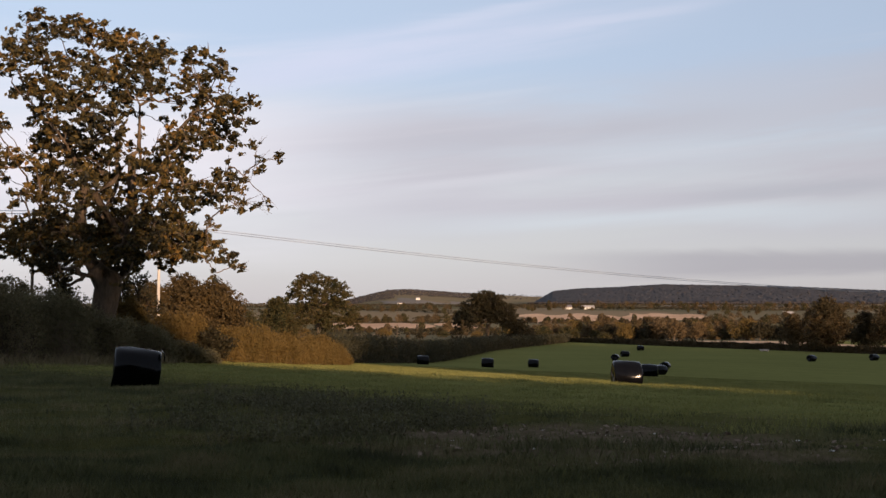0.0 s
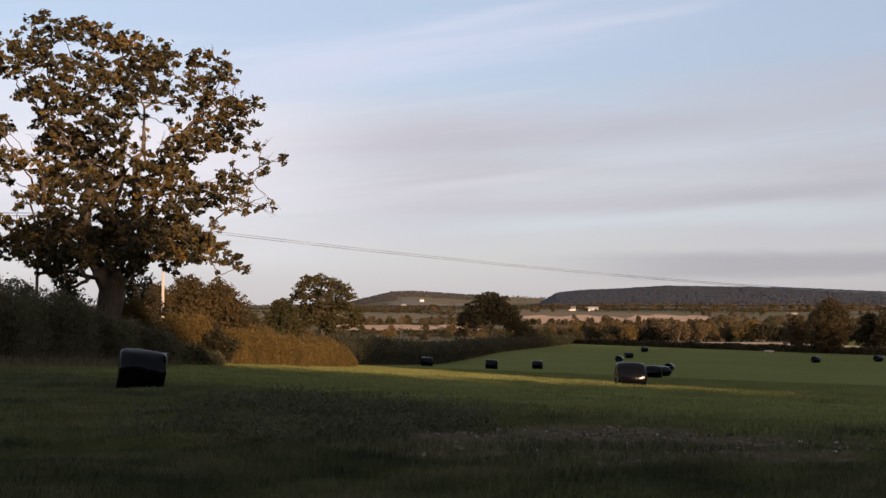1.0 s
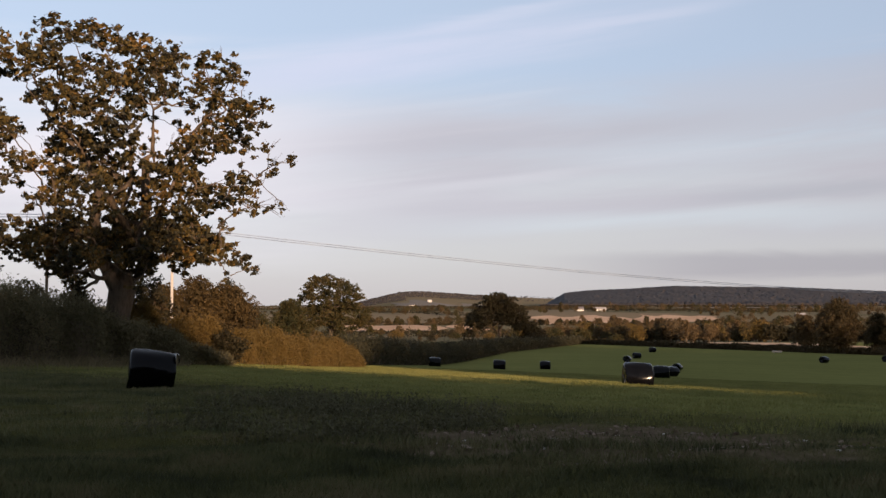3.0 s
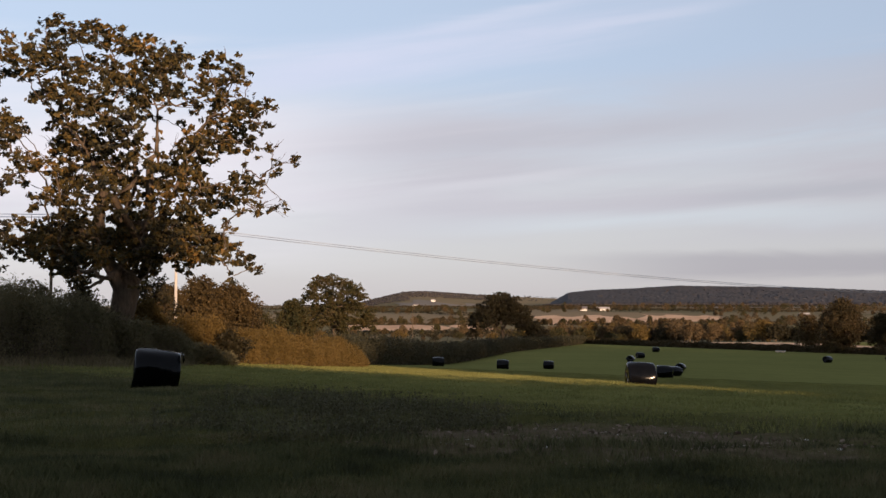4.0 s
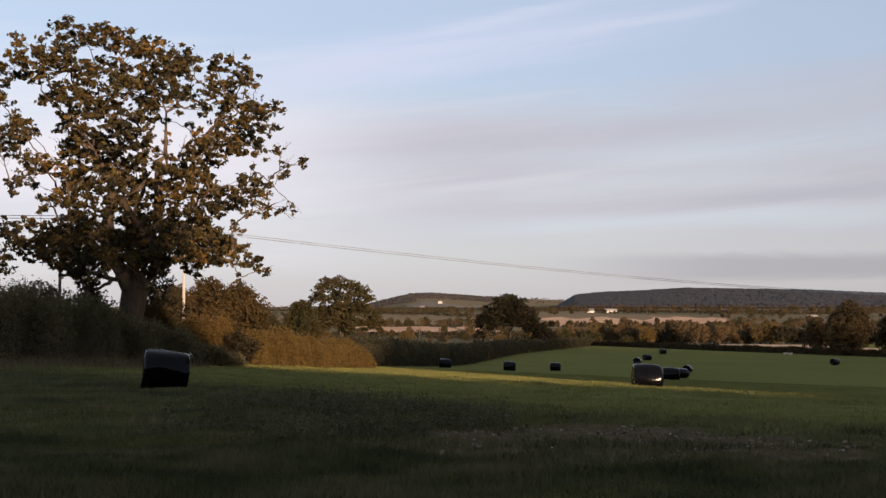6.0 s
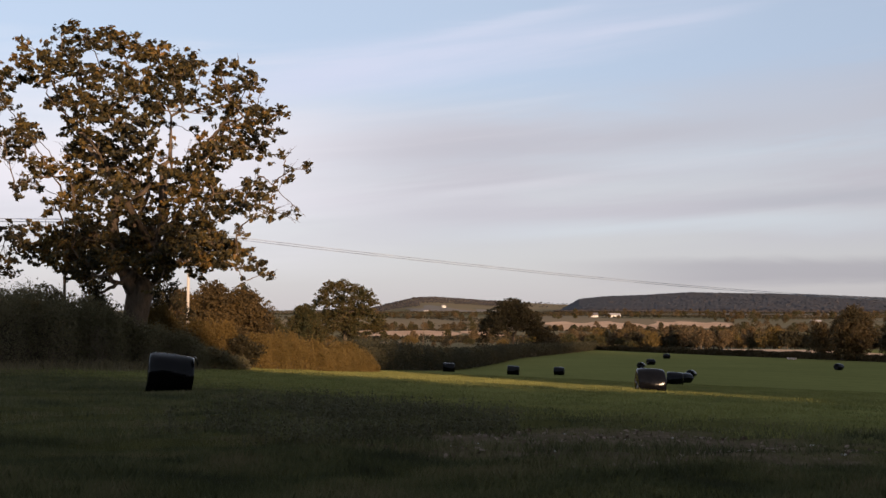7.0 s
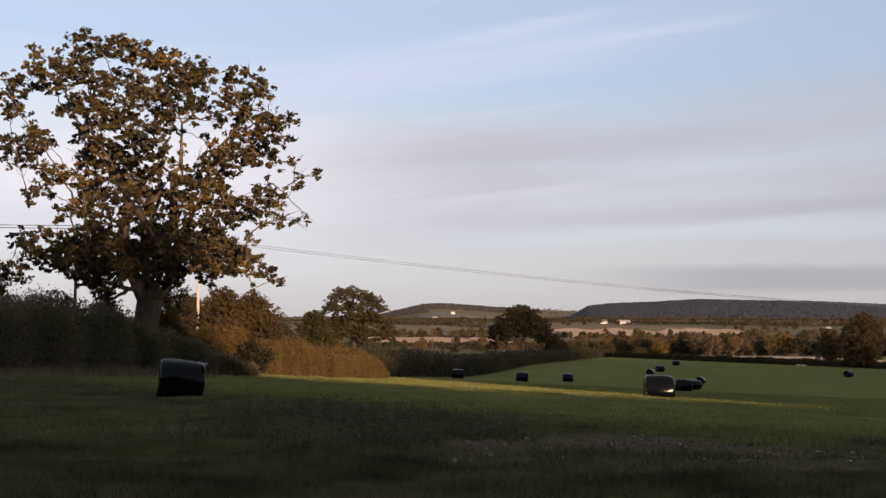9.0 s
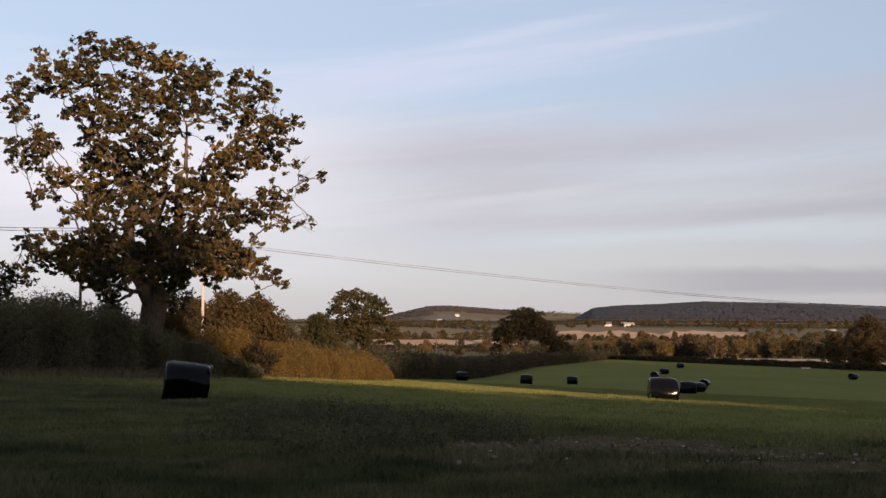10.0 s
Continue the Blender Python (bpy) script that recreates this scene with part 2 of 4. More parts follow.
def ground_material():
    """Grass field with a trodden stony patch near by, and a patchwork of fields far off."""
    m, t, b = surface("field_grass", 1.0, 0, 0.0)
    pos = t.nodes.new("ShaderNodeNewGeometry").outputs["Position"]
    sep = t.nodes.new("ShaderNodeSeparateXYZ")
    t.links.new(pos, sep.inputs[0])
    x, y = sep.outputs[0], sep.outputs[1]
    fine, mid, big = noise_at(t, 9, 6, 0.7), noise_at(t, 0.6, 4, 0.6), noise_at(t, 0.05, 3, 0.5)
    mix = math_node(t, "ADD", math_node(t, "MULTIPLY", fine, 0.4), math_node(t, "ADD", math_node(t, "MULTIPLY", mid, 0.3), math_node(t, "MULTIPLY", big, 0.3)))
    # near grass darker, fresh field lighter: growth, with shade and sun in the tones
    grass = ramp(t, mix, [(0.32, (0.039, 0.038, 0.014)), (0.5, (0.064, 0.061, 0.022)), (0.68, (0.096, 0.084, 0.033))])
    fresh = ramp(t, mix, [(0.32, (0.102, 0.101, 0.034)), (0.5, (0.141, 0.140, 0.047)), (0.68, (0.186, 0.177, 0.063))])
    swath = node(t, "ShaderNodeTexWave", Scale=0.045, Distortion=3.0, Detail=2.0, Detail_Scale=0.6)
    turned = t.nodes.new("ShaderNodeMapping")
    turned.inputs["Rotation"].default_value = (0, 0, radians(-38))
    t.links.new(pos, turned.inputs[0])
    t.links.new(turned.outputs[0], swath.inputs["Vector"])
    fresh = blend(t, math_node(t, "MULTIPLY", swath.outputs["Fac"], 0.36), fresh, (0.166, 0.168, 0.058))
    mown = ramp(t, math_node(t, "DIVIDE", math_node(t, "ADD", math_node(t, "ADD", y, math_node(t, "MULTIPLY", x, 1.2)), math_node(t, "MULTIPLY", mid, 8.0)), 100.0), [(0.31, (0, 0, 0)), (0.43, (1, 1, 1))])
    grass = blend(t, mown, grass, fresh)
    dirt = ramp(t, noise_at(t, 4.5, 6, 0.7), [(0.3, (0.052, 0.038, 0.028)), (0.55, (0.115, 0.084, 0.064)), (0.75, (0.21, 0.162, 0.128))])
    # the trodden patch
    dx = math_node(t, "DIVIDE", math_node(t, "SUBTRACT", x, 2.5), 3.9)
    dy = math_node(t, "DIVIDE", math_node(t, "SUBTRACT", y, 18.4), 3.6)
    r2 = math_node(t, "ADD", math_node(t, "MULTIPLY", dx, dx), math_node(t, "MULTIPLY", dy, dy))
    edge = math_node(t, "ADD", r2, math_node(t, "MULTIPLY", math_node(t, "SUBTRACT", mid, 0.5), 2.2))
    patch = ramp(t, edge, [(0.45, (1, 1, 1)), (1.1, (0, 0, 0))])
    near = blend(t, math_node(t, "MULTIPLY", patch, 0.72), grass, dirt)
    # far fields
    cells = node(t, "ShaderNodeTexVoronoi", Scale=0.0042, Randomness=0.9)
    t.links.new(pos, cells.inputs["Vector"])
    hue = t.nodes.new("ShaderNodeSeparateColor")
    t.links.new(cells.outputs["Color"], hue.inputs[0])
    fields = ramp(t, hue.outputs[0], [(0.15, (0.118, 0.102, 0.066)), (0.4, (0.145, 0.122, 0.084)), (0.65, (0.18, 0.142, 0.10)), (0.85, (0.24, 0.175, 0.125))])
    fields = blend(t, 0.15, fields, grass)
    far = ramp(t, math_node(t, "DIVIDE", y, 1000.0), [(0.33, (0, 0, 0)), (0.40, (1, 1, 1))])
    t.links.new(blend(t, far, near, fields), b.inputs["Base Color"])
    bump(t, b, fine, 0.8, 0.05)
    return m


FILM = film_material()
GROUND = ground_material()


# ---- mesh helpers ----
def mesh_np(name, verts, faces, material, smooth=False):
    """A mesh from an array of points and an array of faces of one size."""
    me = bpy.data.meshes.new(name)
    verts, faces = np.asarray(verts, np.float32), np.asarray(faces, np.int32)
    n, k = faces.shape
    me.vertices.add(len(verts))
    me.vertices.foreach_set("co", verts.ravel())
    me.loops.add(n * k)
    me.loops.foreach_set("vertex_index", faces.ravel())
    me.polygons.add(n)
    me.polygons.foreach_set("loop_start", np.arange(0, n * k, k, dtype=np.int32))
    me.polygons.foreach_set("loop_total", np.full(n, k, np.int32))
    if smooth:
        me.polygons.foreach_set("use_smooth", np.ones(n, bool))
    me.update()
    me.validate()
    me.materials.append(material)
    return me


def part(name, data, parent, label="", m=None):
    """Links a mesh, or a bmesh, as one object under a thing."""
    ob = new(name, data)
    ob.parent = parent
    if m is not None:
        ob.matrix_basis = m
    if label:
        tagged(ob, label)
    return ob


def bm_mesh(name, bm, material, smooth=False):
    me = bpy.data.meshes.new(name)
    if smooth:
        for f in bm.faces:
            f.smooth = True
    bm.to_mesh(me)
    bm.free()
    me.materials.append(material)
    return me


def joined(pieces):
    """One (verts, faces) out of several with faces of the same size."""
    vs, fs, off = [], [], 0
    for v, f in pieces:
        vs.append(v)
        fs.append(np.asarray(f) + off)
        off += len(v)
    return np.concatenate(vs), np.concatenate(fs)


def leaf_quads(rng, centres, size, spread=0.35, up=0.0, rise=1.0):
    """A folded diamond of a leaf at each centre, turned at random; up leans its face to the sky, rise over 1 stands it on end."""
    n = len(centres)
    s = size * (1 - spread + 2 * spread * rng.random(n))[:, None]
    c = rng.normal(size=(n, 3))
    c[:, 2] += up
    c /= np.linalg.norm(c, axis=1)[:, None]
    a = np.cross(c, rng.normal(size=(n, 3)))
    a[:, 2] *= rise
    a /= np.linalg.norm(a, axis=1)[:, None]
    b = np.cross(c, a)
    b /= np.linalg.norm(b, axis=1)[:, None]
    v = np.stack([centres - a * s * 0.6, centres + b * s * 0.36 + c * s * 0.1, centres + a * s * 0.6, centres - b * s * 0.36 + c * s * 0.1], 1)
    return v.reshape(-1, 3), np.arange(4 * n).reshape(-1, 4)


def tube(points, radii, sides=7):
    """A tapering tube along points."""
    p = np.asarray(points, float)
    d = np.gradient(p, axis=0)
    d /= np.linalg.norm(d, axis=1)[:, None] + 1e-9
    ref = np.where(np.abs(d[:, 2:3]) > 0.9, np.array([[1.0, 0, 0]]), np.array([[0, 0, 1.0]]))
    e = np.cross(d, ref)
    e /= np.linalg.norm(e, axis=1)[:, None]
    f = np.cross(d, e)
    th = np.arange(sides) * 2 * math.pi / sides
    ring = np.cos(th)[None, :, None] * e[:, None] + np.sin(th)[None, :, None] * f[:, None]
    v = (p[:, None] + ring * np.asarray(radii, float)[:, None, None]).reshape(-1, 3)
    n = len(p)
    i, j = np.meshgrid(np.arange(n - 1), np.arange(sides), indexing="ij")
    k = (j + 1) % sides
    q = np.stack([i * sides + j, i * sides + k, (i + 1) * sides + k, (i + 1) * sides + j], -1).reshape(-1, 4)
    return v, q


def bent(rng, a, b, rise, wobble, n=7):
    """Points of a limb from a to b that bows up by rise and wanders a little."""
    a, b = np.asarray(a, float), np.asarray(b, float)
    t = np.linspace(0, 1, n)[:, None]
    mid = (a + b) / 2 + np.array([0, 0, rise])
    p = (1 - t) ** 2 * a + 2 * t * (1 - t) * mid + t * t * b
    k = rng.normal(size=(n, 3)) * wobble
    k[0] = k[-1] = 0
    return p + k


# ---- ground ----
# the field falls over a brow that crosses the view aslant
BROW = ([-400, -40, 0, 15, 30, 38.6, 43, 51, 73, 86, 105, 120, 170, 260], [3.0, 0.3, 0.0, -0.13, -0.54, -1.10, -1.38, -1.82, -2.9, -3.6, -4.5, -4.8, -5.0, -4.9])
AHEAD = ([0, 280, 325, 450, 800, 930, 1010, 1180, 1400, 1600, 2200, 3000, 4900], [-4.8, -4.8, -4.8, -7.0, -8.6, -7.9, -3.4, -5.4, 8.0, 12.0, 24.0, 36.0, 40.0])
LEFT_RIDGE = ([-0.4, -0.15, -0.07, -0.05, -0.03, -0.012, 0.03, 0.07, 0.1, 0.14, 0.2], [30, 33, 40, 58, 74, 76, 66, 62, 58, 20, 0])
RIGHT_RIDGE = ([0.06, 0.09, 0.105, 0.125, 0.16, 0.195, 0.25, 0.3, 0.37, 0.5], [0, 30, 54, 60, 64, 70, 68, 66, 58, 50])


def ground_z(x, y):
    x, y = np.asarray(x, float), np.asarray(y, float)
    run = 0.775 * x + 0.63 * y
    near = sum(np.interp(run + k, *BROW) for k in (-4, 0, 4)) / 3
    z = sum(np.interp(y + k, *AHEAD) for k in (-12, 0, 12)) / 3
    mix = np.clip((y - 280) / 140, 0, 1)
    z = near * (1 - mix) + z * mix
    u = x / np.maximum(y, 1.0)
    left = np.interp(u, *LEFT_RIDGE) * np.interp(y, [2300, 2900, 3400, 3900], [0, 0.45, 1, 0.7])
    right = np.interp(u, *RIGHT_RIDGE) * np.interp(y, [2050, 2300, 2700, 3300], [0, 0.35, 1, 0.8])
    return np.where(y > 2000, np.maximum(np.minimum(z, 26.0), np.maximum(left, right)), z)


def lumps(x, y):
    """Small unevenness of the near ground, with two old wheel ruts across it."""
    z = 0.035 * np.sin(x * 1.3 + 0.7 * np.sin(y * 0.9)) * np.sin(y * 1.1) + 0.02 * np.sin(x * 3.1 + y * 2.3) + 0.015 * np.sin(y * 4.3 - x * 1.7)
    for y0, slope in ((22.6, 0.05), (24.4, 0.04), (16.6, -0.12)):
        line = y - y0 - slope * x - 0.25 * np.sin(x * 0.8 + y0)
        z = z - 0.09 * np.exp(-(line / 0.28) ** 2) + 0.05 * np.exp(-((line - 0.55) / 0.3) ** 2)
    return z


def build_ground():
    front = np.linspace(-25, 25, 201)
    back = np.linspace(25, 335, 63)[1:-1]
    ang = np.radians(np.concatenate([front, back]))
    rad = np.concatenate([np.geomspace(0.004, 5, 24), np.geomspace(5.5, 60, 300), np.geomspace(60.6, 4950, 200)])
    r, a = np.meshgrid(rad, ang, indexing="ij")
    x, y = r * np.sin(a), r * np.cos(a)
    z = ground_z(x, y) + lumps(x, y) * np.clip(60 / np.maximum(r, 1), 0, 1)
    v = np.stack([x, y, z], -1).reshape(-1, 3)
    n, k = len(rad), len(ang)
    i, j = np.meshgrid(np.arange(n - 1), np.arange(k), indexing="ij")
    j2 = (j + 1) % k
    q = np.stack([i * k + j, i * k + j2, (i + 1) * k + j2, (i + 1) * k + j], -1).reshape(-1, 4)
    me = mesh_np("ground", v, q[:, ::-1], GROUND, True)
    return tagged(new("ground", me), "green grass field falling to a valley and wooded hills", "ground", kind="structure")


build_ground()


def drape(name, near, far, material, label, lift=0.25, nx=30, ny=8):
    """A field that lies on the ground: near and far are its two edges, each from one end to the other."""
    s, t = np.meshgrid(np.linspace(0, 1, nx), np.linspace(0, 1, ny))
    near, far = np.asarray(near, float), np.asarray(far, float)
    pos = np.linspace(0, 1, len(near))
    e0 = np.stack([np.interp(s, pos, near[:, k]) for k in (0, 1)], -1)
    pos = np.linspace(0, 1, len(far))
    e1 = np.stack([np.interp(s, pos, far[:, k]) for k in (0, 1)], -1)
    reach = np.linalg.norm(e1 - e0, axis=-1).mean()
    t = t + 0.10 * np.sin(s * 9 + near[0, 0]) * (1 - t) + 0.12 * np.sin(s * 13 + reach) * t - 0.35 * np.clip(s - 0.72, 0, 1) * t
    p = e0 * (1 - t[..., None]) + e1 * t[..., None]
    p[..., 0] += 0.06 * reach * np.sin(t * 7 + near[-1, 0])
    z = ground_z(p[..., 0], p[..., 1]) + lift
    v = np.concatenate([p, z[..., None]], -1).reshape(-1, 3)
    i, j = np.meshgrid(np.arange(ny - 1), np.arange(nx - 1), indexing="ij")
    q = np.stack([i * nx + j, i * nx + j + 1, (i + 1) * nx + j + 1, (i + 1) * nx + j], -1).reshape(-1, 4)
    return tagged(new(name, mesh_np(name, v, q, material)), label, "field", kind="structure")


def at(u, d):
    """The place d metres ahead on the bearing whose tangent is u."""
    return (u * d, d)


drape("stubble_field", [at(0.13, 345), at(0.25, 295), at(0.40, 250)], [at(0.13, 386), at(0.25, 342), at(0.40, 284)], SUNLIT_STUBBLE, "pale cut stubble strip beyond the field hedge", 0.1)
drape("stubble_field", [at(0.075, 1195), at(0.16, 1205)], [at(0.08, 1335), at(0.155, 1350)], SUNLIT_STUBBLE, "pale pinkish stubble field on the valley side")
drape("stubble_field", [at(0.165, 1215), at(0.24, 1290)], [at(0.165, 1365), at(0.225, 1345)], SUNLIT_STUBBLE, "pale tan stubble field on the valley side")
drape("stubble_field", [at(-0.08, 932), at(0.005, 932)], [at(-0.08, 1004), at(0.005, 1008)], SUNLIT_STUBBLE, "stubble field among valley hedges, low-sun orange put into its colour")
drape("stubble_field", [at(0.012, 930), at(0.04, 930)], [at(0.012, 1010), at(0.04, 1010)], SUNLIT_STUBBLE, "stubble field among valley hedges, low-sun orange put into its colour")
drape("pasture", [at(-0.06, 2450), at(0.06, 2450)], [at(-0.04, 3050), at(0.05, 2950)], PASTURE, "dull green pasture on the hill slope", 1.0)
drape("pasture", [at(0.20, 1900), at(0.33, 1900)], [at(0.20, 2020), at(0.33, 2020)], PASTURE, "pale green pasture below the wooded hill", 1.0)


# ---- trees ----
def crown_points(rng, lobes, clump, density, spread=1.06):
    """Centres of the small leaf clumps of a crown made of lobes (x, y, z, r)."""
    out = []
    for x, y, z, r in lobes:
        n = max(3, int((density(x, y, z) if callable(density) else density) * (r / clump) ** 2))
        d = rng.normal(size=(n, 3))
        d /= np.linalg.norm(d, axis=1)[:, None]
        rr = r * spread * rng.random(n) ** 0.40
        out.append(np.array([x, y, z]) + d * rr[:, None] * np.array([1, 1, 0.85]))
    return out


def build_tree(name, label, seed, trunk_r, fork_z, lobes, clump, density, per_clump, leaf, leaf_mat, base=(0, 0, 0), lean=0.0, bough=1.0, loose=0.38, open_up=None):
    """A tree: a flared trunk, limbs that fork to the lobes of its crown, twigs to the clumps, and the leaves."""
    rng = np.random.default_rng(seed)
    tree = tagged(new(name), label, "tree")
    tree.location = base
    fork = np.array([lean, 0, fork_z])
    th = np.linspace(0, 1, 9)
    pts = np.stack([lean * th ** 2, 0.05 * np.sin(th * 5), fork_z * th - 0.6 * (1 - th)], -1)
    rad = trunk_r * (0.90 + 0.7 * np.exp(-th * 6) + 0.10 * th ** 5)
    # the bole narrows and ends between the limbs
    pts = np.concatenate([pts, fork + np.array([(0.02, 0, 0.14), (0.05, 0, 0.22)]) * fork_z])
    rad = np.concatenate([rad, [trunk_r * 0.7, trunk_r * 0.25]])
    part("trunk", mesh_np("trunk", *tube(pts, rad, 14), BARK, True), tree)
    order = sorted(lobes, key=lambda l: np.linalg.norm(np.array(l[:3]) - fork))
    clumps = crown_points(rng, order, clump, density, 1.06 if open_up is None else 1.28)
    # each lobe hangs on the nearest limb that is already there
    nodes, owner, runs = [], [], []
    span_x = max(abs(l[0]) + l[3] for l in order)
    high = max(l[2] + l[3] for l in order) - fork_z
    for k, (sx, sy, sz) in enumerate(((0.17, -0.08, 0.60), (-0.34, 0.10, 0.60), (0.42, 0.12, 0.52), (0.05, -0.30, 0.45), (-0.1, 0.35, 0.5))):
        tip = fork + np.array([sx * span_x, sy * span_x, sz * high])
        limb = bent(rng, fork * (0.84 + 0.03 * k), tip, 0.03 * high, 0.042 * high, 7)
        runs.append([limb, -1])
        nodes += list(limb[1:])
        owner += [k] * 6
    order = [None] * 5 + order
    clumps = [np.zeros((0, 3))] * 5 + clumps
    for k in range(5, len(order)):
        x, y, z, r = order[k]
        c = np.array([x, y, z])
        best, from_, parent = 1e9, fork, 0
        for p, o in zip(nodes, owner):
            d = np.linalg.norm(c - p) + 0.9 * max(0.0, p[2] - z - 0.3 * abs(x))
            if d < best and np.hypot(*p[:2]) < np.hypot(x, y) + 0.5:
                best, from_, parent = d, p, o
        best = np.linalg.norm(c - from_)
        limb = bent(rng, from_, c, 0.14 * best, 0.03 * best, 7)
        runs.append([limb, parent])
        nodes += list(limb[2:])
        owner += [k] * 5
    load = np.ones(len(runs))
    for k in range(len(runs) - 1, -1, -1):
        if runs[k][1] >= 0:
            load[runs[k][1]] += load[k]
    root = list(range(len(runs)))
    for k, (_, p) in enumerate(runs):
        root[k] = root[p] if p >= 0 else k
    grown, leaves = {}, []
    for k, ((limb, _), cs) in enumerate(zip(runs, clumps)):
        r0 = bough * trunk_r * (0.74 if k < 5 else 0.50) * math.sqrt(load[k] / len(runs)) + 0.008
        if k < 5:
            r0 = max(r0, bough * trunk_r * (0.66, 0.58, 0.60, 0.42, 0.40)[k])
        mine = grown.setdefault(root[k], [])
        mine.append(tube(limb, np.linspace(r0, max((0.12 if k < 5 else 0.35) * r0, 0.01), 7), 10 if k < 5 else 6))
        for c2 in cs[::2]:
            s = limb[rng.integers(3, 7)]
            mine.append(tube(bent(rng, s, c2, 0.1, 0.06 * np.linalg.norm(c2 - s), 4), np.array([1, 0.7, 0.45, 0.25]) * min(0.35 * r0, 0.03 + 0.05 * clump), 4))
        if open_up is not None and k >= 5 and order[k][3] < 0.36:
            # bare twigs past the last leaves
            away = limb[-1] - limb[0]
            away = away / np.linalg.norm(away)
            for _ in range(5):
                tip = limb[-1] + (away * 0.6 + rng.normal(size=3) * 0.35 + np.array([0, 0, 0.15])) * rng.uniform(0.35, 0.8)
                mine.append(tube(bent(rng, limb[-2], tip, 0.06, 0.03, 4), np.array([0.016, 0.012, 0.009, 0.006]), 4))
        for c2 in cs:
            n = max(4, int(per_clump * (0.5 + rng.random())))
            leaves.append(c2 + rng.normal(size=(n, 3)) * clump * loose * np.array([1.25, 1.25, 0.75]) * (0.7 + 0.6 * rng.random()))
    for pieces in grown.values():
        part("limb", mesh_np("limb", *joined(pieces), BARK, True), tree)
    leaves = np.concatenate(leaves)
    # leaves of the outer crown lie flat to the sky, those on the shaded inner shoots hang every way
    up = 0.4 if open_up is None else open_up * np.clip(np.linalg.norm((leaves - fork) * np.array([1, 1, 0.75]), axis=1) / high - 0.35, 0, 0.5) * 2
    part("crown", mesh_np("crown", *leaf_quads(rng, leaves, leaf, 0.35, up), leaf_mat), tree)
    return tree


OAK_D = 60.0
OAK_X = -15.8
# the oak's lobes as seen square on: across, down, radius, in 36ths of a metre
CROWN_TOP = [(100, 32, 16), (80, 48, 18), (125, 55, 24), (160, 58, 28), (195, 62, 28), (228, 72, 26), (258, 85, 24), (290, 90, 24), (320, 98, 22), (70, 75, 26), (95, 85, 24), (60, 90, 20), (13, 66, 16), (12, 95, 22),
             (35, 130, 18), (60, 120, 20), (-20, 125, 28), (-30, 165, 28), (110, 120, 28), (150, 115, 30), (190, 115, 26), (230, 125, 28), (275, 125, 28), (310, 125, 24), (80, 160, 24), (120, 160, 30), (160, 165, 30), (215, 160, 26), (255, 160, 26), (290, 150, 20)]
CROWN_SIDE = [(375, 105, 20), (400, 100, 12), (430, 108, 14), (415, 130, 24), (380, 135, 22), (440, 140, 14), (355, 150, 18), (395, 165, 26), (435, 175, 20), (470, 185, 16), (455, 205, 22), (420, 210, 26), (380, 205, 22), (345, 185, 16),
              (330, 222, 12), (355, 235, 20), (395, 245, 26), (440, 240, 24), (470, 225, 14), (335, 252, 16), (268, 268, 14), (365, 270, 24), (330, 275, 18), (410, 262, 16), (455, 262, 16), (488, 262, 9), (500, 290, 12), (522, 288, 11), (488, 312, 10)]
CROWN_MIDDLE = [(150, 200, 28), (190, 205, 30), (225, 205, 28), (250, 185, 24), (105, 190, 18), (72, 172, 14), (140, 240, 30), (175, 245, 32), (215, 245, 32), (240, 225, 22), (8, 215, 26), (20, 240, 20), (-30, 240, 30), (52, 264, 14),
                (95, 255, 9), (40, 285, 16), (80, 278, 18), (120, 280, 28), (165, 290, 32), (205, 290, 34), (240, 285, 26), (285, 300, 24), (300, 330, 26), (265, 320, 26), (225, 330, 32), (180, 330, 32), (135, 320, 28), (15, 310, 18), (45, 320, 10), (110, 330, 20)]
CROWN_LOW = [(330, 312, 24), (360, 332, 26), (395, 335, 20), (430, 330, 22), (455, 320, 16), (420, 350, 20), (455, 345, 14), (380, 365, 22), (340, 365, 28), (295, 365, 28), (250, 365, 30), (205, 370, 32), (160, 370, 30), (75, 350, 18),
             (105, 360, 18), (120, 385, 18), (60, 380, 14), (470, 365, 9), (490, 370, 10), (505, 362, 10), (456, 372, 11), (430, 375, 14), (405, 398, 14), (350, 395, 24), (310, 400, 26), (265, 400, 28), (220, 405, 30)]
CROWN_SKIRT = [(-5, 398, 24), (40, 405, 22), (80, 405, 20), (20, 425, 16), (60, 430, 18), (110, 415, 26), (150, 415, 30), (190, 425, 30), (235, 430, 30), (280, 430, 28), (325, 425, 26), (365, 425, 24), (395, 430, 20), (425, 440, 16),
               (440, 460, 18), (457, 476, 13), (400, 465, 18), (420, 487, 14), (375, 455, 18), (345, 455, 18), (310, 450, 20), (270, 455, 20), (225, 455, 24), (185, 455, 24), (145, 445, 26), (105, 445, 24), (75, 448, 16), (110, 468, 12), (140, 475, 14)]
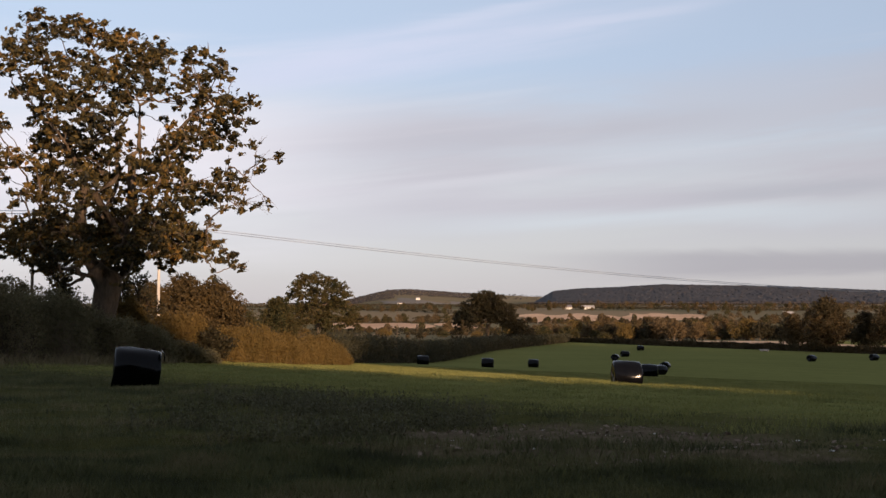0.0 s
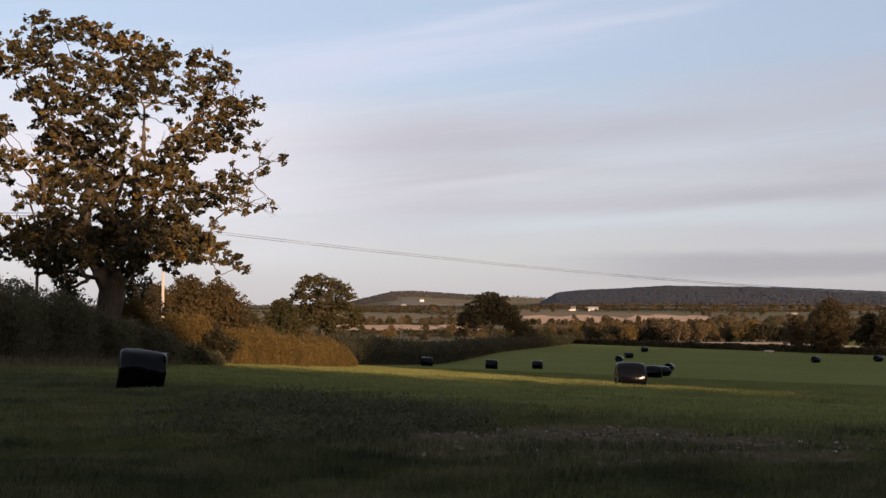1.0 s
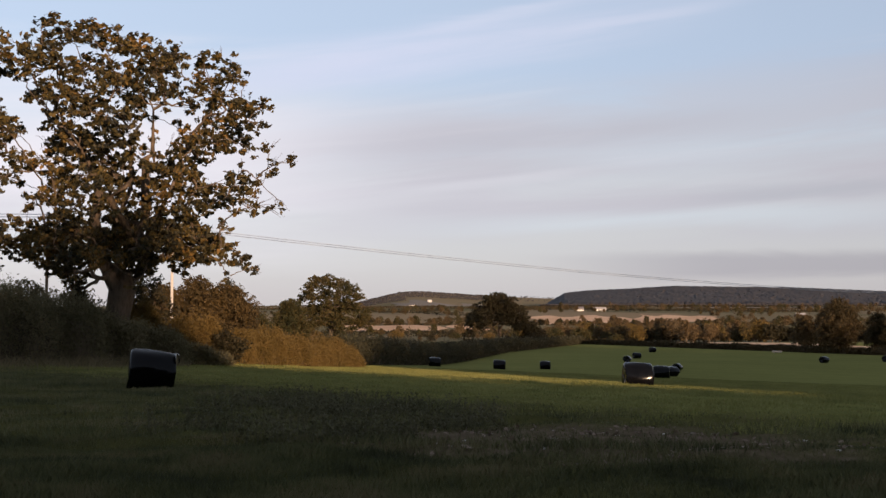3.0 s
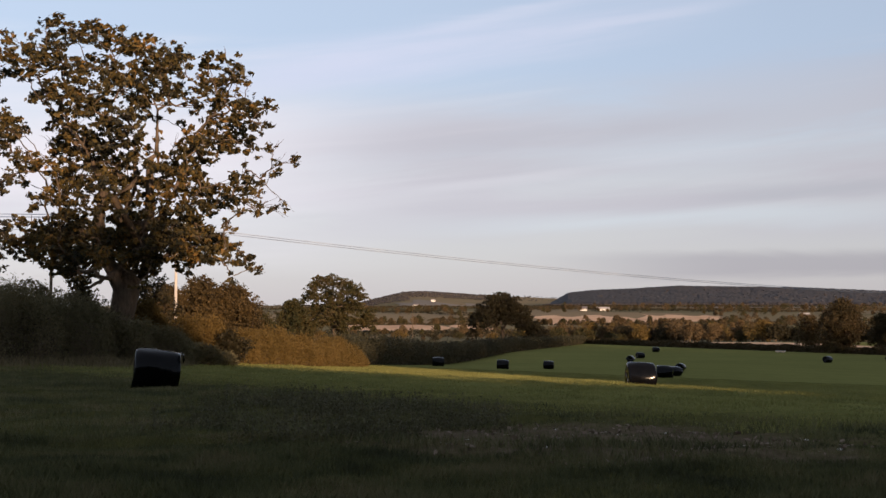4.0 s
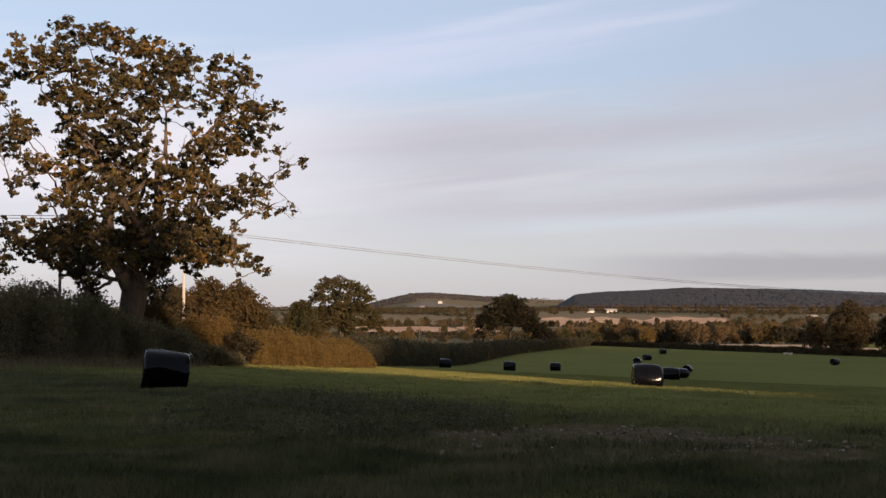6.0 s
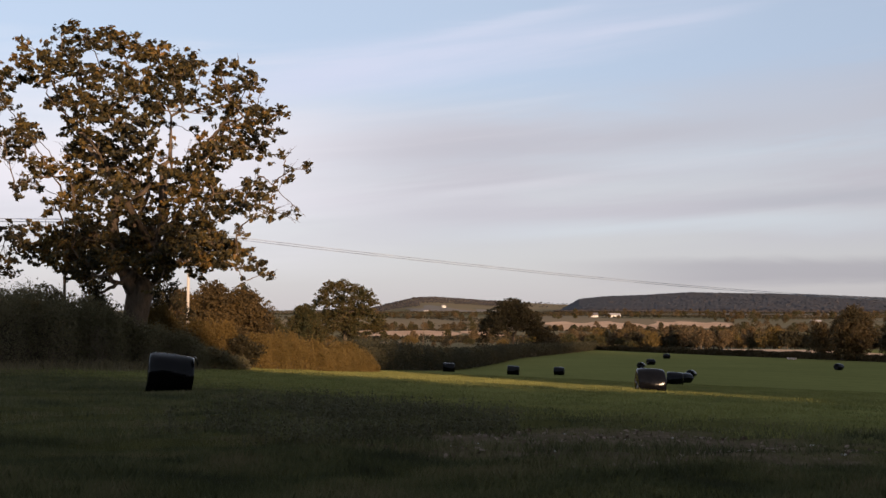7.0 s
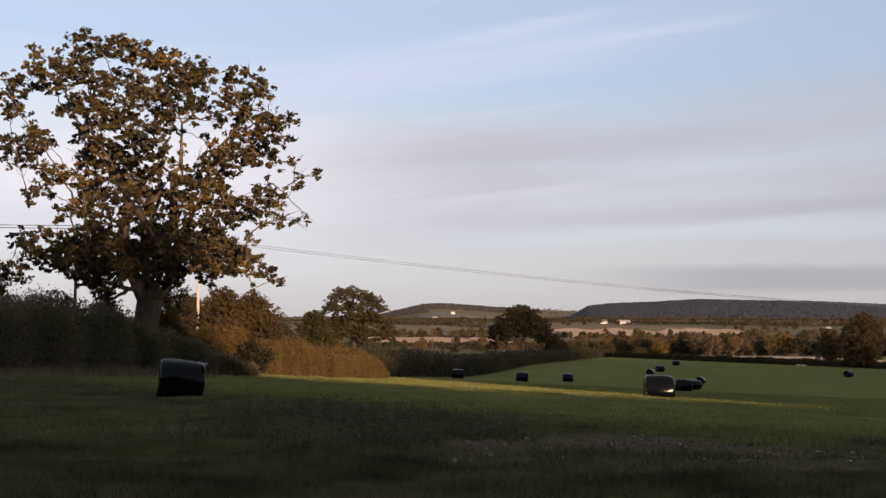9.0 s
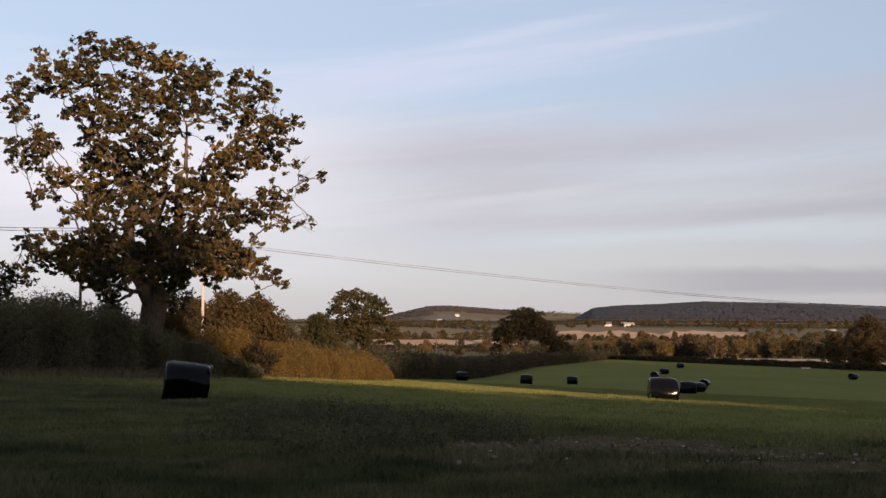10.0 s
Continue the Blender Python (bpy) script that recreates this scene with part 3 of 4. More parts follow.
CROWN_HANGING = [(165, 478, 12), (140, 505, 12), (158, 512, 9), (205, 478, 14), (275, 480, 11), (258, 505, 11), (335, 472, 12), (250, 478, 14), (-25, 455, 24), (130, 455, 20), (90, 430, 20), (100, 215, 16), (118, 252, 16), (122, 225, 20), (302, 185, 14), (318, 158, 16), (100, 305, 16), (30, 226, 18), (-5, 262, 20), (24, 268, 14), (0, 330, 15), (42, 304, 13), (68, 294, 15), (60, 455, 16), (30, 442, 16), (100, 470, 15), (130, 482, 16), (150, 496, 13), (284, 238, 13), (312, 256, 12), (276, 208, 14), (318, 292, 18), (350, 300, 20), (296, 280, 16), (440, 300, 11), (372, 250, 18)]


def oak_lobes(base):
    """The oak's lobes round its foot."""
    rng = np.random.default_rng(11)
    out = []
    for px, py, r in CROWN_TOP + CROWN_SIDE + CROWN_MIDDLE + CROWN_LOW + CROWN_SKIRT + CROWN_HANGING:
        for again in range(2 if r > 15 else 1):
            room = math.sqrt(max(0.1, 1 - ((px - 215) / 330) ** 2)) * 5.5
            d = OAK_D + rng.uniform(-1, 1) * room
            k = d / 2154.0
            jx, jz = (rng.normal(size=2) * r * 0.25 if again else (0, 0))
            out.append(((px + jx - 784) * k - OAK_X, d - OAK_D, (563 - py + jz) * k + 1.7 - base, r * k * (0.92 if again else 1.0)))
    return out


def oak_density(x, y, z):
    """Thick leaf round the bole and over the skirt, thinner out on the boughs."""
    out = math.hypot(x - 0.5, 0.5 * (z - 9.0)) / 6.5
    return 1.60 - 0.30 * min(1.0, max(0.0, out - 0.25)) + (1.2 if z < 6.5 and abs(x) < 5.5 else 0.0) - (0.45 if abs(x - 0.3) < 2.4 and 6.5 < z < 12.0 else 0.0)


oak_base = float(ground_z(OAK_X, OAK_D))
build_tree("oak_tree", "tall spreading oak with thinning golden-brown autumn leaves behind the hedge", 5, 0.66, 3.7,
           oak_lobes(oak_base), 0.225, oak_density, 15, 0.205, OAK_LEAF, (OAK_X, OAK_D, oak_base), 0.45, 1.0, 0.34, 1.7)


def round_lobes(seed, width, height, low, count, squash=1.0):
    """Lobes of a broad domed crown between the heights low and height."""
    rng = np.random.default_rng(seed)
    out = []
    span = height - low
    for k in range(count):
        th = 2 * math.pi * (k * 0.618 + 0.08 * rng.random())
        h = (k + 0.5) / count
        r = width * (0.15 + 0.06 * rng.random())
        edge = math.sqrt(max(0.02, 1 - max(0.0, (h - 0.35) / 0.67) ** 2)) * (0.86 + 0.14 * min(1, h / 0.3))
        ring = max(0.0, edge * width / 2 - r) * (0.78 + 0.22 * rng.random() if k % 3 else 0.45)
        z = low + r * 0.7 + h * (span - 1.55 * r)
        out.append((math.cos(th) * ring, math.sin(th) * ring * squash, z, r))
    out.append((0, 0, low + span * 0.5, width * 0.26))
    out.append((0, 0, height - width * 0.16, width * 0.16))
    return out


def stand(name, label, seed, u, d, width, top, mat, low=0.12, leaf=0.3, clump=0.7, density=2.0, per=16, count=13, trunk=0.3):
    """A tree at bearing u and distance d whose top is at the height top over the eye's level of 1.7."""
    x, y = at(u, d)
    z = float(ground_z(x, y))
    h = 1.7 + top - z
    return build_tree(name, label, seed, trunk, h * 0.3, round_lobes(seed, width * 1.06, h * 1.02, h * low, int(count * 1.5)), clump, density, per, leaf, mat, (x, y, z))


def shaped(name, label, seed, u, d, lobes, mat, clump, density, per, leaf, trunk, fork=0.35):
    """A tree at bearing u and distance d from lobes (across, up from the eye's level, radius), in metres, at hazard in depth."""
    rng = np.random.default_rng(seed)
    x, y = at(u, d)
    z = float(ground_z(x, y))
    wide = max(abs(l[0]) for l in lobes)
    made = []
    for a, h, r in lobes:
        for _ in range(2):
            made.append((a + rng.normal() * r * 0.2, rng.uniform(-1, 1) * math.sqrt(max(0.06, 1 - (a / wide) ** 2)) * wide * 0.75, h + 1.7 - z + rng.normal() * r * 0.1, r))
    return build_tree(name, label, seed, trunk, max(l[2] for l in made) * fork, made, clump, density, per, leaf, mat, (x, y, z))


shaped("field_tree", "umbrella-crowned olive-brown tree standing over the hedgerow", 21, -0.0865, 190,
       [(-4.3, 3.6, 1.0), (-3.2, 4.7, 1.1), (-1.7, 5.5, 1.2), (-0.1, 5.8, 1.2), (1.7, 5.3, 1.2), (3.2, 4.5, 1.1), (4.4, 3.5, 0.9), (-1.0, 4.2, 1.3), (1.4, 4.0, 1.3), (-2.7, 3.3, 1.0), (0.0, 2.5, 1.6), (-2.2, 1.6, 1.5),
        (1.8, 1.8, 1.5), (3.5, 1.7, 1.5), (4.9, 0.8, 1.2), (-3.4, 0.7, 1.3), (-0.9, 0.3, 1.7), (1.8, -0.2, 1.7), (4.0, -0.6, 1.3), (-3.1, -1.2, 1.4), (0.4, -2.0, 1.6), (5.4, -0.6, 1.0)], TREE_GREEN, 0.34, 2.6, 15, 0.24, 0.32, 0.4)
stand("field_tree", "lower bushy olive-green tree beside a taller one", 22, -0.1195, 182, 7.0, 3.1, TREE_GREEN, 0.02, 0.22, 0.4, 3.0, 20, 22)
shaped("field_tree", "broad tree in shade beyond the hedge, leaves toned dark for it", 23, 0.0515, 290,
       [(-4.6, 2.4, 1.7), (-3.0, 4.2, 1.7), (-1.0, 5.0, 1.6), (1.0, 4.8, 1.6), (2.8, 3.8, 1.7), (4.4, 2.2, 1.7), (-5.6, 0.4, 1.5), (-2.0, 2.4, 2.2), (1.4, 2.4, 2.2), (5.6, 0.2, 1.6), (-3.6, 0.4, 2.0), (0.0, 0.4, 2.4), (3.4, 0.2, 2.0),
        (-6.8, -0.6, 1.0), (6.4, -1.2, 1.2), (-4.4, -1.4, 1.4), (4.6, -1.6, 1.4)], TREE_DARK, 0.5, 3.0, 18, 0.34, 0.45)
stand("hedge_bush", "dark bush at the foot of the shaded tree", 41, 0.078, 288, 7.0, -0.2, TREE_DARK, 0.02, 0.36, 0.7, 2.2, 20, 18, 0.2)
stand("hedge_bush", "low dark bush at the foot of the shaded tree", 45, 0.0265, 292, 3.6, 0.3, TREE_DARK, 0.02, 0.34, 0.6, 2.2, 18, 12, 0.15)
stand("hedge_bush", "wide domed brown-leaved bush behind the hedge", 24, -0.1705, 95, 6.0, 2.85, BUSH_GOLD, 0.02, 0.15, 0.3, 2.6, 20, 30, 0.15)
stand("hedge_bush", "wide domed brown-leaved bush behind the hedge", 36, -0.196, 93, 6.0, 3.25, BUSH_GOLD, 0.02, 0.15, 0.3, 2.6, 20, 28, 0.15)
stand("hedge_bush", "wide domed brown-leaved bush behind the hedge", 46, -0.222, 92, 5.0, 2.6, BUSH_GOLD, 0.02, 0.15, 0.3, 2.6, 20, 28, 0.15)
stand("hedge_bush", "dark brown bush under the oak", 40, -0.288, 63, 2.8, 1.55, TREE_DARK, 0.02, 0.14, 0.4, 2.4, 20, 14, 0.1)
# a dark shrub stands in for the shadow gap in the sunlit hedge
stand("hedge_bush", "small shrub coloured dark as the shaded gap in the golden hedge", 39, -0.1705, 62.5, 2.4, -0.5, TREE_DARK, 0.02, 0.10, 0.25, 2.6, 24, 12, 0.05)
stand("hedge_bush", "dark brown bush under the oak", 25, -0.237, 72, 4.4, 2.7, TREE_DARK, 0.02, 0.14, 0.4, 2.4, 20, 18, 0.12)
stand("hedge_bush", "dark shaded bush rising over the hedge", 26, -0.334, 60, 4.8, 1.95, HEDGE_DARK, 0.02, 0.13, 0.4, 2.6, 20, 20, 0.12)
stand("hedge_bush", "dark shaded bush rising over the hedge", 37, -0.372, 58, 4.4, 1.75, HEDGE_DARK, 0.02, 0.13, 0.4, 2.6, 20, 20, 0.12)
stand("hedge_bush", "dark shaded bush rising over the hedge", 29, -0.296, 64, 3.6, 1.65, HEDGE_DARK, 0.02, 0.13, 0.35, 2.6, 20, 16, 0.1)
stand("field_tree", "dark leafy tree in shade next to the oak", 38, -0.438, 62, 8.6, 5.4, OAK_LEAF, 0.2, 0.19, 0.45, 2.0, 24, 22, 0.3)
stand("hedge_bush", "olive-brown bush in a hedge past the golden bushes", 47, -0.1435, 150, 5.0, 0.7, TREE_GREEN, 0.02, 0.18, 0.4, 2.6, 18, 16, 0.12)
stand("hedge_bush", "dark brown bush in the field hedge", 48, 0.3625, 238, 6.4, 1.4, TREE_RUST, 0.02, 0.26, 0.5, 2.6, 20, 16, 0.2)
stand("hedge_bush", "dark brown bush in the field hedge", 49, 0.303, 252, 7.0, 0.9, TREE_RUST, 0.02, 0.26, 0.5, 2.6, 20, 16, 0.2)
stand("field_tree", "large rounded rust-brown tree in the field hedge", 27, 0.3300, 236, 10.2, 4.05, TREE_RUST, 0.02, 0.26, 0.5, 2.4, 22, 24, 0.35)
stand("field_tree", "dark brown tree in the field hedge", 28, 0.386, 232, 11.0, 3.2, TREE_RUST, 0.02, 0.26, 0.6, 2.4, 20, 18, 0.3)


# ---- hedges ----
def build_hedge(name, label, path, width, height, mat, leaf, per_metre, seed, ragged=0.18, rise=1.0):
    """A hedge along a path of (x, y), with its heights along the way; a woody core and leaves all over."""
    rng = np.random.default_rng(seed)
    p = np.asarray(path, float)
    h = np.asarray(height, float)
    seg = np.r_[0, np.cumsum(np.linalg.norm(np.diff(p, axis=0), axis=1))]
    length = seg[-1]
    hedge = tagged(new(name), label, "hedge")
    n = max(8, int(length / max(0.5, width * 0.4)))
    s = np.linspace(0, length, n)
    cx, cy, ch = np.interp(s, seg, p[:, 0]), np.interp(s, seg, p[:, 1]), np.interp(s, seg, h)
    dx, dy = np.gradient(cx), np.gradient(cy)
    ln = np.hypot(dx, dy)
    nx, ny = -dy / ln, dx / ln
    prof = np.array([(-0.26, 0.0), (-0.31, 0.3), (-0.26, 0.60), (-0.11, 0.78), (0.11, 0.78), (0.26, 0.60), (0.31, 0.3), (0.26, 0.0)])
    wob = 1 + ragged * rng.normal(size=(n, len(prof))) * 0.5
    x = cx[:, None] + nx[:, None] * prof[:, 0] * width * wob
    y = cy[:, None] + ny[:, None] * prof[:, 0] * width * wob
    z = ground_z(x, y) - 0.15 + prof[:, 1] * ch[:, None] * wob
    v = np.stack([x, y, z], -1).reshape(-1, 3)
    k = len(prof)
    i, j = np.meshgrid(np.arange(n - 1), np.arange(k - 1), indexing="ij")
    q = np.stack([i * k + j, i * k + j + 1, (i + 1) * k + j + 1, (i + 1) * k + j], -1).reshape(-1, 4)
    ends = np.array([[0, 1, 6, 7], [1, 2, 5, 6], [2, 3, 4, 5]])
    q = np.concatenate([q, ends, ends[:, ::-1] + (n - 1) * k])
    part("woody_core", mesh_np("woody_core", v, q, BARK), hedge)
    m = int(length * per_metre)
    s = rng.random(m) * length
    th = rng.random(m) * math.pi
    rr = 0.76 + 0.28 * rng.random(m) + 0.10 * np.abs(rng.normal(size=m))
    hump = 1 + ragged * (np.sin(s * 1.7) * 0.4 + np.sin(s * 4.1 + 1) * 0.35 + np.sin(s * 0.45 + 2) * 0.5)
    hh = np.interp(s, seg, h) * hump
    px, py = np.interp(s, seg, p[:, 0]), np.interp(s, seg, p[:, 1])
    qx, qy = np.interp(s, np.linspace(0, length, n), nx), np.interp(s, np.linspace(0, length, n), ny)
    side = np.sign(np.cos(th)) * np.abs(np.cos(th)) ** 0.6 * width * 0.5 * rr * (0.9 + 0.2 * np.sin(s * 2.9))
    lx, ly = px + qx * side, py + qy * side
    lz = ground_z(lx, ly) + np.sin(th) ** 0.7 * hh * rr * 0.95
    part("foliage", mesh_np("foliage", *leaf_quads(rng, np.stack([lx, ly, lz], -1), leaf, 0.35, 0.0, rise), mat), hedge)
    return hedge


build_hedge("hedge", "dark overgrown hedge bank in shade below the oak", [(-30, 48.5), (-21, 51.5), (-17.6, 54), (-15.0, 56.5), (-12.8, 58.2), (-10.5, 60.0)], 3.2, [2.9, 2.85, 2.7, 2.3, 1.55, 0.5], HEDGE_DARK, 0.075, 6500, 31, 0.2)
build_hedge("hedge", "golden-brown beech hedge lit by low sun", [(-16.0, 61), (-12.6, 62.5), (-10.6, 66), (-8.7, 74), (-7.3, 86), (-6.5, 92)], 2.2, [2.5, 2.25, 1.65, 1.4, 1.45, 1.1], HEDGE_GOLD, 0.065, 9500, 32, 0.34, 2.5)
build_hedge("hedge", "dark brown-green hedgerow in shade along the far field", [(-9, 105), (-5, 133), (2, 180), (13, 245), (38, 325)], 3.0, [2.3, 2.45, 2.55, 2.45, 1.8], HEDGEROW_LEAF, 0.16, 800, 33)
build_hedge("hedge", "dark hedge beyond the golden bushes", [(-20.5, 118), (-14.5, 122)], 2.2, [2.9, 3.1], HEDGEROW_LEAF, 0.13, 900, 43)
build_hedge("hedge", "low dark brown trimmed hedge closing the far field", [(38, 325), (62, 268), (81, 226), (100, 190)], 2.0, [1.2, 1.2, 1.25, 1.3], TREE_RUST, 0.2, 520, 34)
# a tall unseen tree belt added behind the camera, heights set to shade the ground
build_hedge("shade_belt", "tall unseen tree belt added behind the viewpoint to cast shade", [(-30, -30), (0, -30), (27.5, -30), (31.5, -30), (36, -30), (43, -30), (46.5, -30), (50, -30), (54, -30), (58, -30), (71, -30), (86, -30), (100, -30), (125, -30), (165, -30), (185, -30), (205, -30), (235, -30)], 6.0, [15.0, 15.35, 15.25, 8.5, 7.35, 7.1, 7.1, 7.55, 9.0, 13.5, 19, 22, 26, 32, 43, 36.5, 33.5, 33], TREE_DARK, 0.9, 200, 35, 0.05)


# ---- bales ----
def bale_mesh(seed, r, w, squash, slant=0.04, lean=0.0, sag=1.0):
    """A round bale on its side, its axis along x: sagging over a crease at its belly, with soft shoulders and slack ends."""
    rng = np.random.default_rng(seed)
    ns, prof = 48, []
    for xx, rr in ((-0.48, 0.0), (-0.49, 0.45), (-0.50, 0.78), (-0.495, 0.89), (-0.47, 0.945), (-0.42, 0.973), (-0.33, 0.994), (-0.22, 1.012), (-0.1, 1.026), (0.1, 1.026), (0.22, 1.012), (0.33, 0.994), (0.42, 0.973), (0.47, 0.945), (0.495, 0.89), (0.50, 0.78), (0.49, 0.45), (0.48, 0.0)):
        prof.append((xx * w, rr * r))
    prof = np.array(prof)
    th = np.arange(ns) * 2 * math.pi / ns
    k1, k2, k3 = rng.uniform(0, 6.28, 3)
    tall = 1.86 * r * squash
    v = []
    for xx, rr in prof:
        wav = 1 + 0.012 * np.sin(5 * th + k1 + xx * 3) + 0.008 * np.sin(9 * th + k2 - xx * 6)
        yy, zz = np.cos(th) * rr * wav, np.sin(th) * rr * wav * squash
        zz = np.maximum(zz, -0.86 * r * squash) + 0.86 * r * squash
        if sag > 1:
            zz = tall * np.clip(zz / tall, 0, 1) ** sag
        belly = (0.42 + 0.05 * math.sin(xx * 4 + k1)) * tall
        under = np.clip(1 - zz / belly, 0, 1) if sag == 1 else 0 * zz
        yy = yy if sag > 1 else yy * np.where(zz < belly, 0.93 - 0.22 * under, 1.0 + 0.07 * np.clip(1 - (zz - belly) / (0.25 * tall), 0, 1))
        zz = zz * (1 - slant * (xx / w + 0.5) * 2)
        v.append(np.stack([xx * (1 + 0.03 * under) + lean * zz + 0.012 * np.sin(3 * th + k3), yy, zz], -1))
    v = np.concatenate(v)
    i, j = np.meshgrid(np.arange(len(prof) - 1), np.arange(ns), indexing="ij")
    j2 = (j + 1) % ns
    q = np.stack([i * ns + j, i * ns + j2, (i + 1) * ns + j2, (i + 1) * ns + j], -1).reshape(-1, 4)
    return mesh_np("wrapped_body", v, q[:, ::-1], FILM, True)


def build_bale(label, seed, u, d, turn, r=0.6, w=1.22, squash=0.92, tail=True, tilt=0.0, slant=0.03, lean=0.0, sag=1.0):
    x, y = at(u, d)
    bale = tagged(new("silage_bale"), label, "bale", "silage bales in the field")
    bale.matrix_basis = pose(x, y, float(ground_z(x, y)) - 0.01, tilt, 0, turn)
    body = part("wrapped_body", bale_mesh(seed, r, w, squash, slant, lean, sag), bale)
    if tail:
        rng = np.random.default_rng(seed + 50)
        p = np.array([(w * 0.50 + 0.07, -0.36, 0.93), (w * 0.54 + 0.07, -0.39, 0.86), (w * 0.57 + 0.06, -0.42, 0.76), (w * 0.56 + 0.05, -0.40, 0.66)])
        strip = [(p + np.array([0.0, s, 0.02 * k]) + rng.normal(size=p.shape) * 0.012) for k, s in enumerate((-0.11, 0.0, 0.11))]
        v = np.concatenate(strip)
        q = [[a * 4 + b, a * 4 + b + 1, a * 4 + b + 5, a * 4 + b + 4] for a in range(2) for b in range(3)]
        ob = part("loose_film", mesh_np("loose_film", v, q, FILM, True), body, "torn flap of loose black film")
        sol = ob.modifiers.new("thickness", "SOLIDIFY")
        sol.thickness = 0.008
    return bale


BLACK = "round silage bale in black film"
build_bale(BLACK + ", sagging, with loose flap", 61, -0.2320, 33.5, 15, 0.59, 1.22, 1.0, True, 0.0, 0.07, 0.09)
build_bale(BLACK + ", glinting in sun", 62, 0.164, 51, 1, 0.58, 1.17, 0.96, False, 0.0, 0.03, 0.0, 1.35)
for s, u, d, turn in ((63, -0.0014, 135, 5), (64, 0.0515, 130, -8), (65, 0.0890, 150, -12)):
    build_bale(BLACK + " far out on grass", s, u, d, turn, 0.6, 1.25, 0.92, False)
for s, u, d, turn in ((66, 0.1838, 95, -12), (67, 0.1920, 122, 35), (68, 0.1968, 150, 65), (69, 0.1560, 185, 70), (70, 0.1640, 205, 20)):
    build_bale(BLACK + " in a loose cluster", s, u, d, turn, 0.6, 1.25, 0.92, False)
for s, u, d, turn in ((71, 0.1769, 245, 10), (72, 0.3175, 185, 40), (73, 0.3690, 190, 35)):
    build_bale(BLACK + " near the field hedge", s, u, d, turn, 0.6, 1.25, 0.92, False)


# ---- poles and wires ----
def build_pole(label, x, y, height, r=0.115, wood=POLE_WOOD):
    z = float(ground_z(x, y))
    pole = tagged(new("utility_pole"), label, "pole")
    pole.location = (x, y, z)
    pts = np.stack([np.zeros(6), np.zeros(6), np.linspace(-0.5, height, 6)], -1)
    part("post", mesh_np("post", *tube(pts, np.linspace(r, r * 0.75, 6), 12), wood, True), pole)
    bm = bmesh.new()
    bmesh.ops.create_cube(bm, size=1, matrix=Matrix.LocRotScale((0, 0.16, height - 0.35), None, (0.10, 1.3, 0.12)))
    bmesh.ops.bevel(bm, geom=bm.edges[:], offset=0.012, segments=1, affect="EDGES")
    arm = part("crossarm", bm_mesh("crossarm", bm, wood), pole)
    for off in (-0.4, 0.4):
        up = height - 0.12 - 0.15 * off
        pts = np.array([(0, off + 0.16, height - 0.4), (0, off + 0.16, up - 0.16), (0, off + 0.16, up - 0.10), (0, off + 0.16, up - 0.06)])
        part("insulator", mesh_np("insulator", *tube(pts, [0.03, 0.06, 0.05, 0.02], 10), STONE, True), arm, "pale ceramic insulator")
    return (x, y, z + height - 0.08)


def build_wire(a, b, sag, off):
    t = np.linspace(0, 1, 40)[:, None]
    a, b = np.array(a) + np.array([0, 0.16 + off, -0.12 - 0.15 * off]), np.array(b) + np.array([0, 0.16 + off, -0.12 - 0.15 * off])
    p = a * (1 - t) + b * t - np.array([0, 0, 1]) * 4 * sag * t * (1 - t)
    return tagged(new("overhead_wire", mesh_np("overhead_wire", *tube(p, np.full(40, 0.025), 5), WIRE, True)), "thin grey overhead wire slung between wooden poles", "wire", "overhead wires")


# poles in shade take the dark bark material, their shade put into colour
tops = [build_pole("slim wooden utility pole beyond the hedge, coloured dark for shade", -52, 78, 9.6, 0.115, BARK),
        build_pole("slim wooden utility pole beyond the hedge, coloured dark for shade", -25.5, 80, 9.3, 0.115, BARK),
        build_pole("pale wooden utility pole catching low sun behind the oak", -18.4, 85, 9.42),
        build_pole("wooden utility pole carrying wires over the field", 72, 172, 10.3)]
build_pole("thin utility pole far across the valley, coloured dark for shade", -0.0225 * 420, 420, 11.0, 0.12, BARK)
for a, b, sag in ((0, 1, 0.25), (1, 2, 0.05), (2, 3, 0.9)):
    for off in (-0.4, 0.4):
        build_wire(tops[a], tops[b], sag, off)


# ---- far country ----
def simple_crown(rng, width, height, leaf, count, mat, name="crown"):
    """A small far tree's crown: leaves over a few lobes."""
    pts = []
    for x, y, z, r in round_lobes(int(rng.integers(1, 9999)), width, height, height * 0.08, 9):
        n = count // 11
        d = rng.normal(size=(n, 3))
        d /= np.linalg.norm(d, axis=1)[:, None]
        pts.append(np.array([x, y, z]) + d * r * (rng.random(n) ** 0.3)[:, None])
    return mesh_np(name, *leaf_quads(rng, np.concatenate(pts), leaf), mat)


def far_tree(name, label, seed, width, height, mat, leaf=0.8, count=700, group=""):
    rng = np.random.default_rng(seed)
    tree = tagged(new(name), label, "tree", group)
    pts = np.array([(0, 0, -0.5), (0.1, 0, height * 0.3), (0, 0.1, height * 0.8)])
    part("trunk", mesh_np("trunk", *tube(pts, [0.3, 0.22, 0.06], 6), BARK, True), tree)
    part("crown", simple_crown(rng, width, height, leaf, count, mat), tree)
    return tree


def plant(models, rng, u, d, scale):
    x, y = at(u, d)
    ob = copy_thing(models[int(rng.integers(len(models)))], pose(x, y, float(ground_z(x, y)), 0, 0, float(rng.uniform(0, 360))))
    ob.scale = (scale, scale, scale * float(rng.uniform(0.85, 1.1)))
    return ob


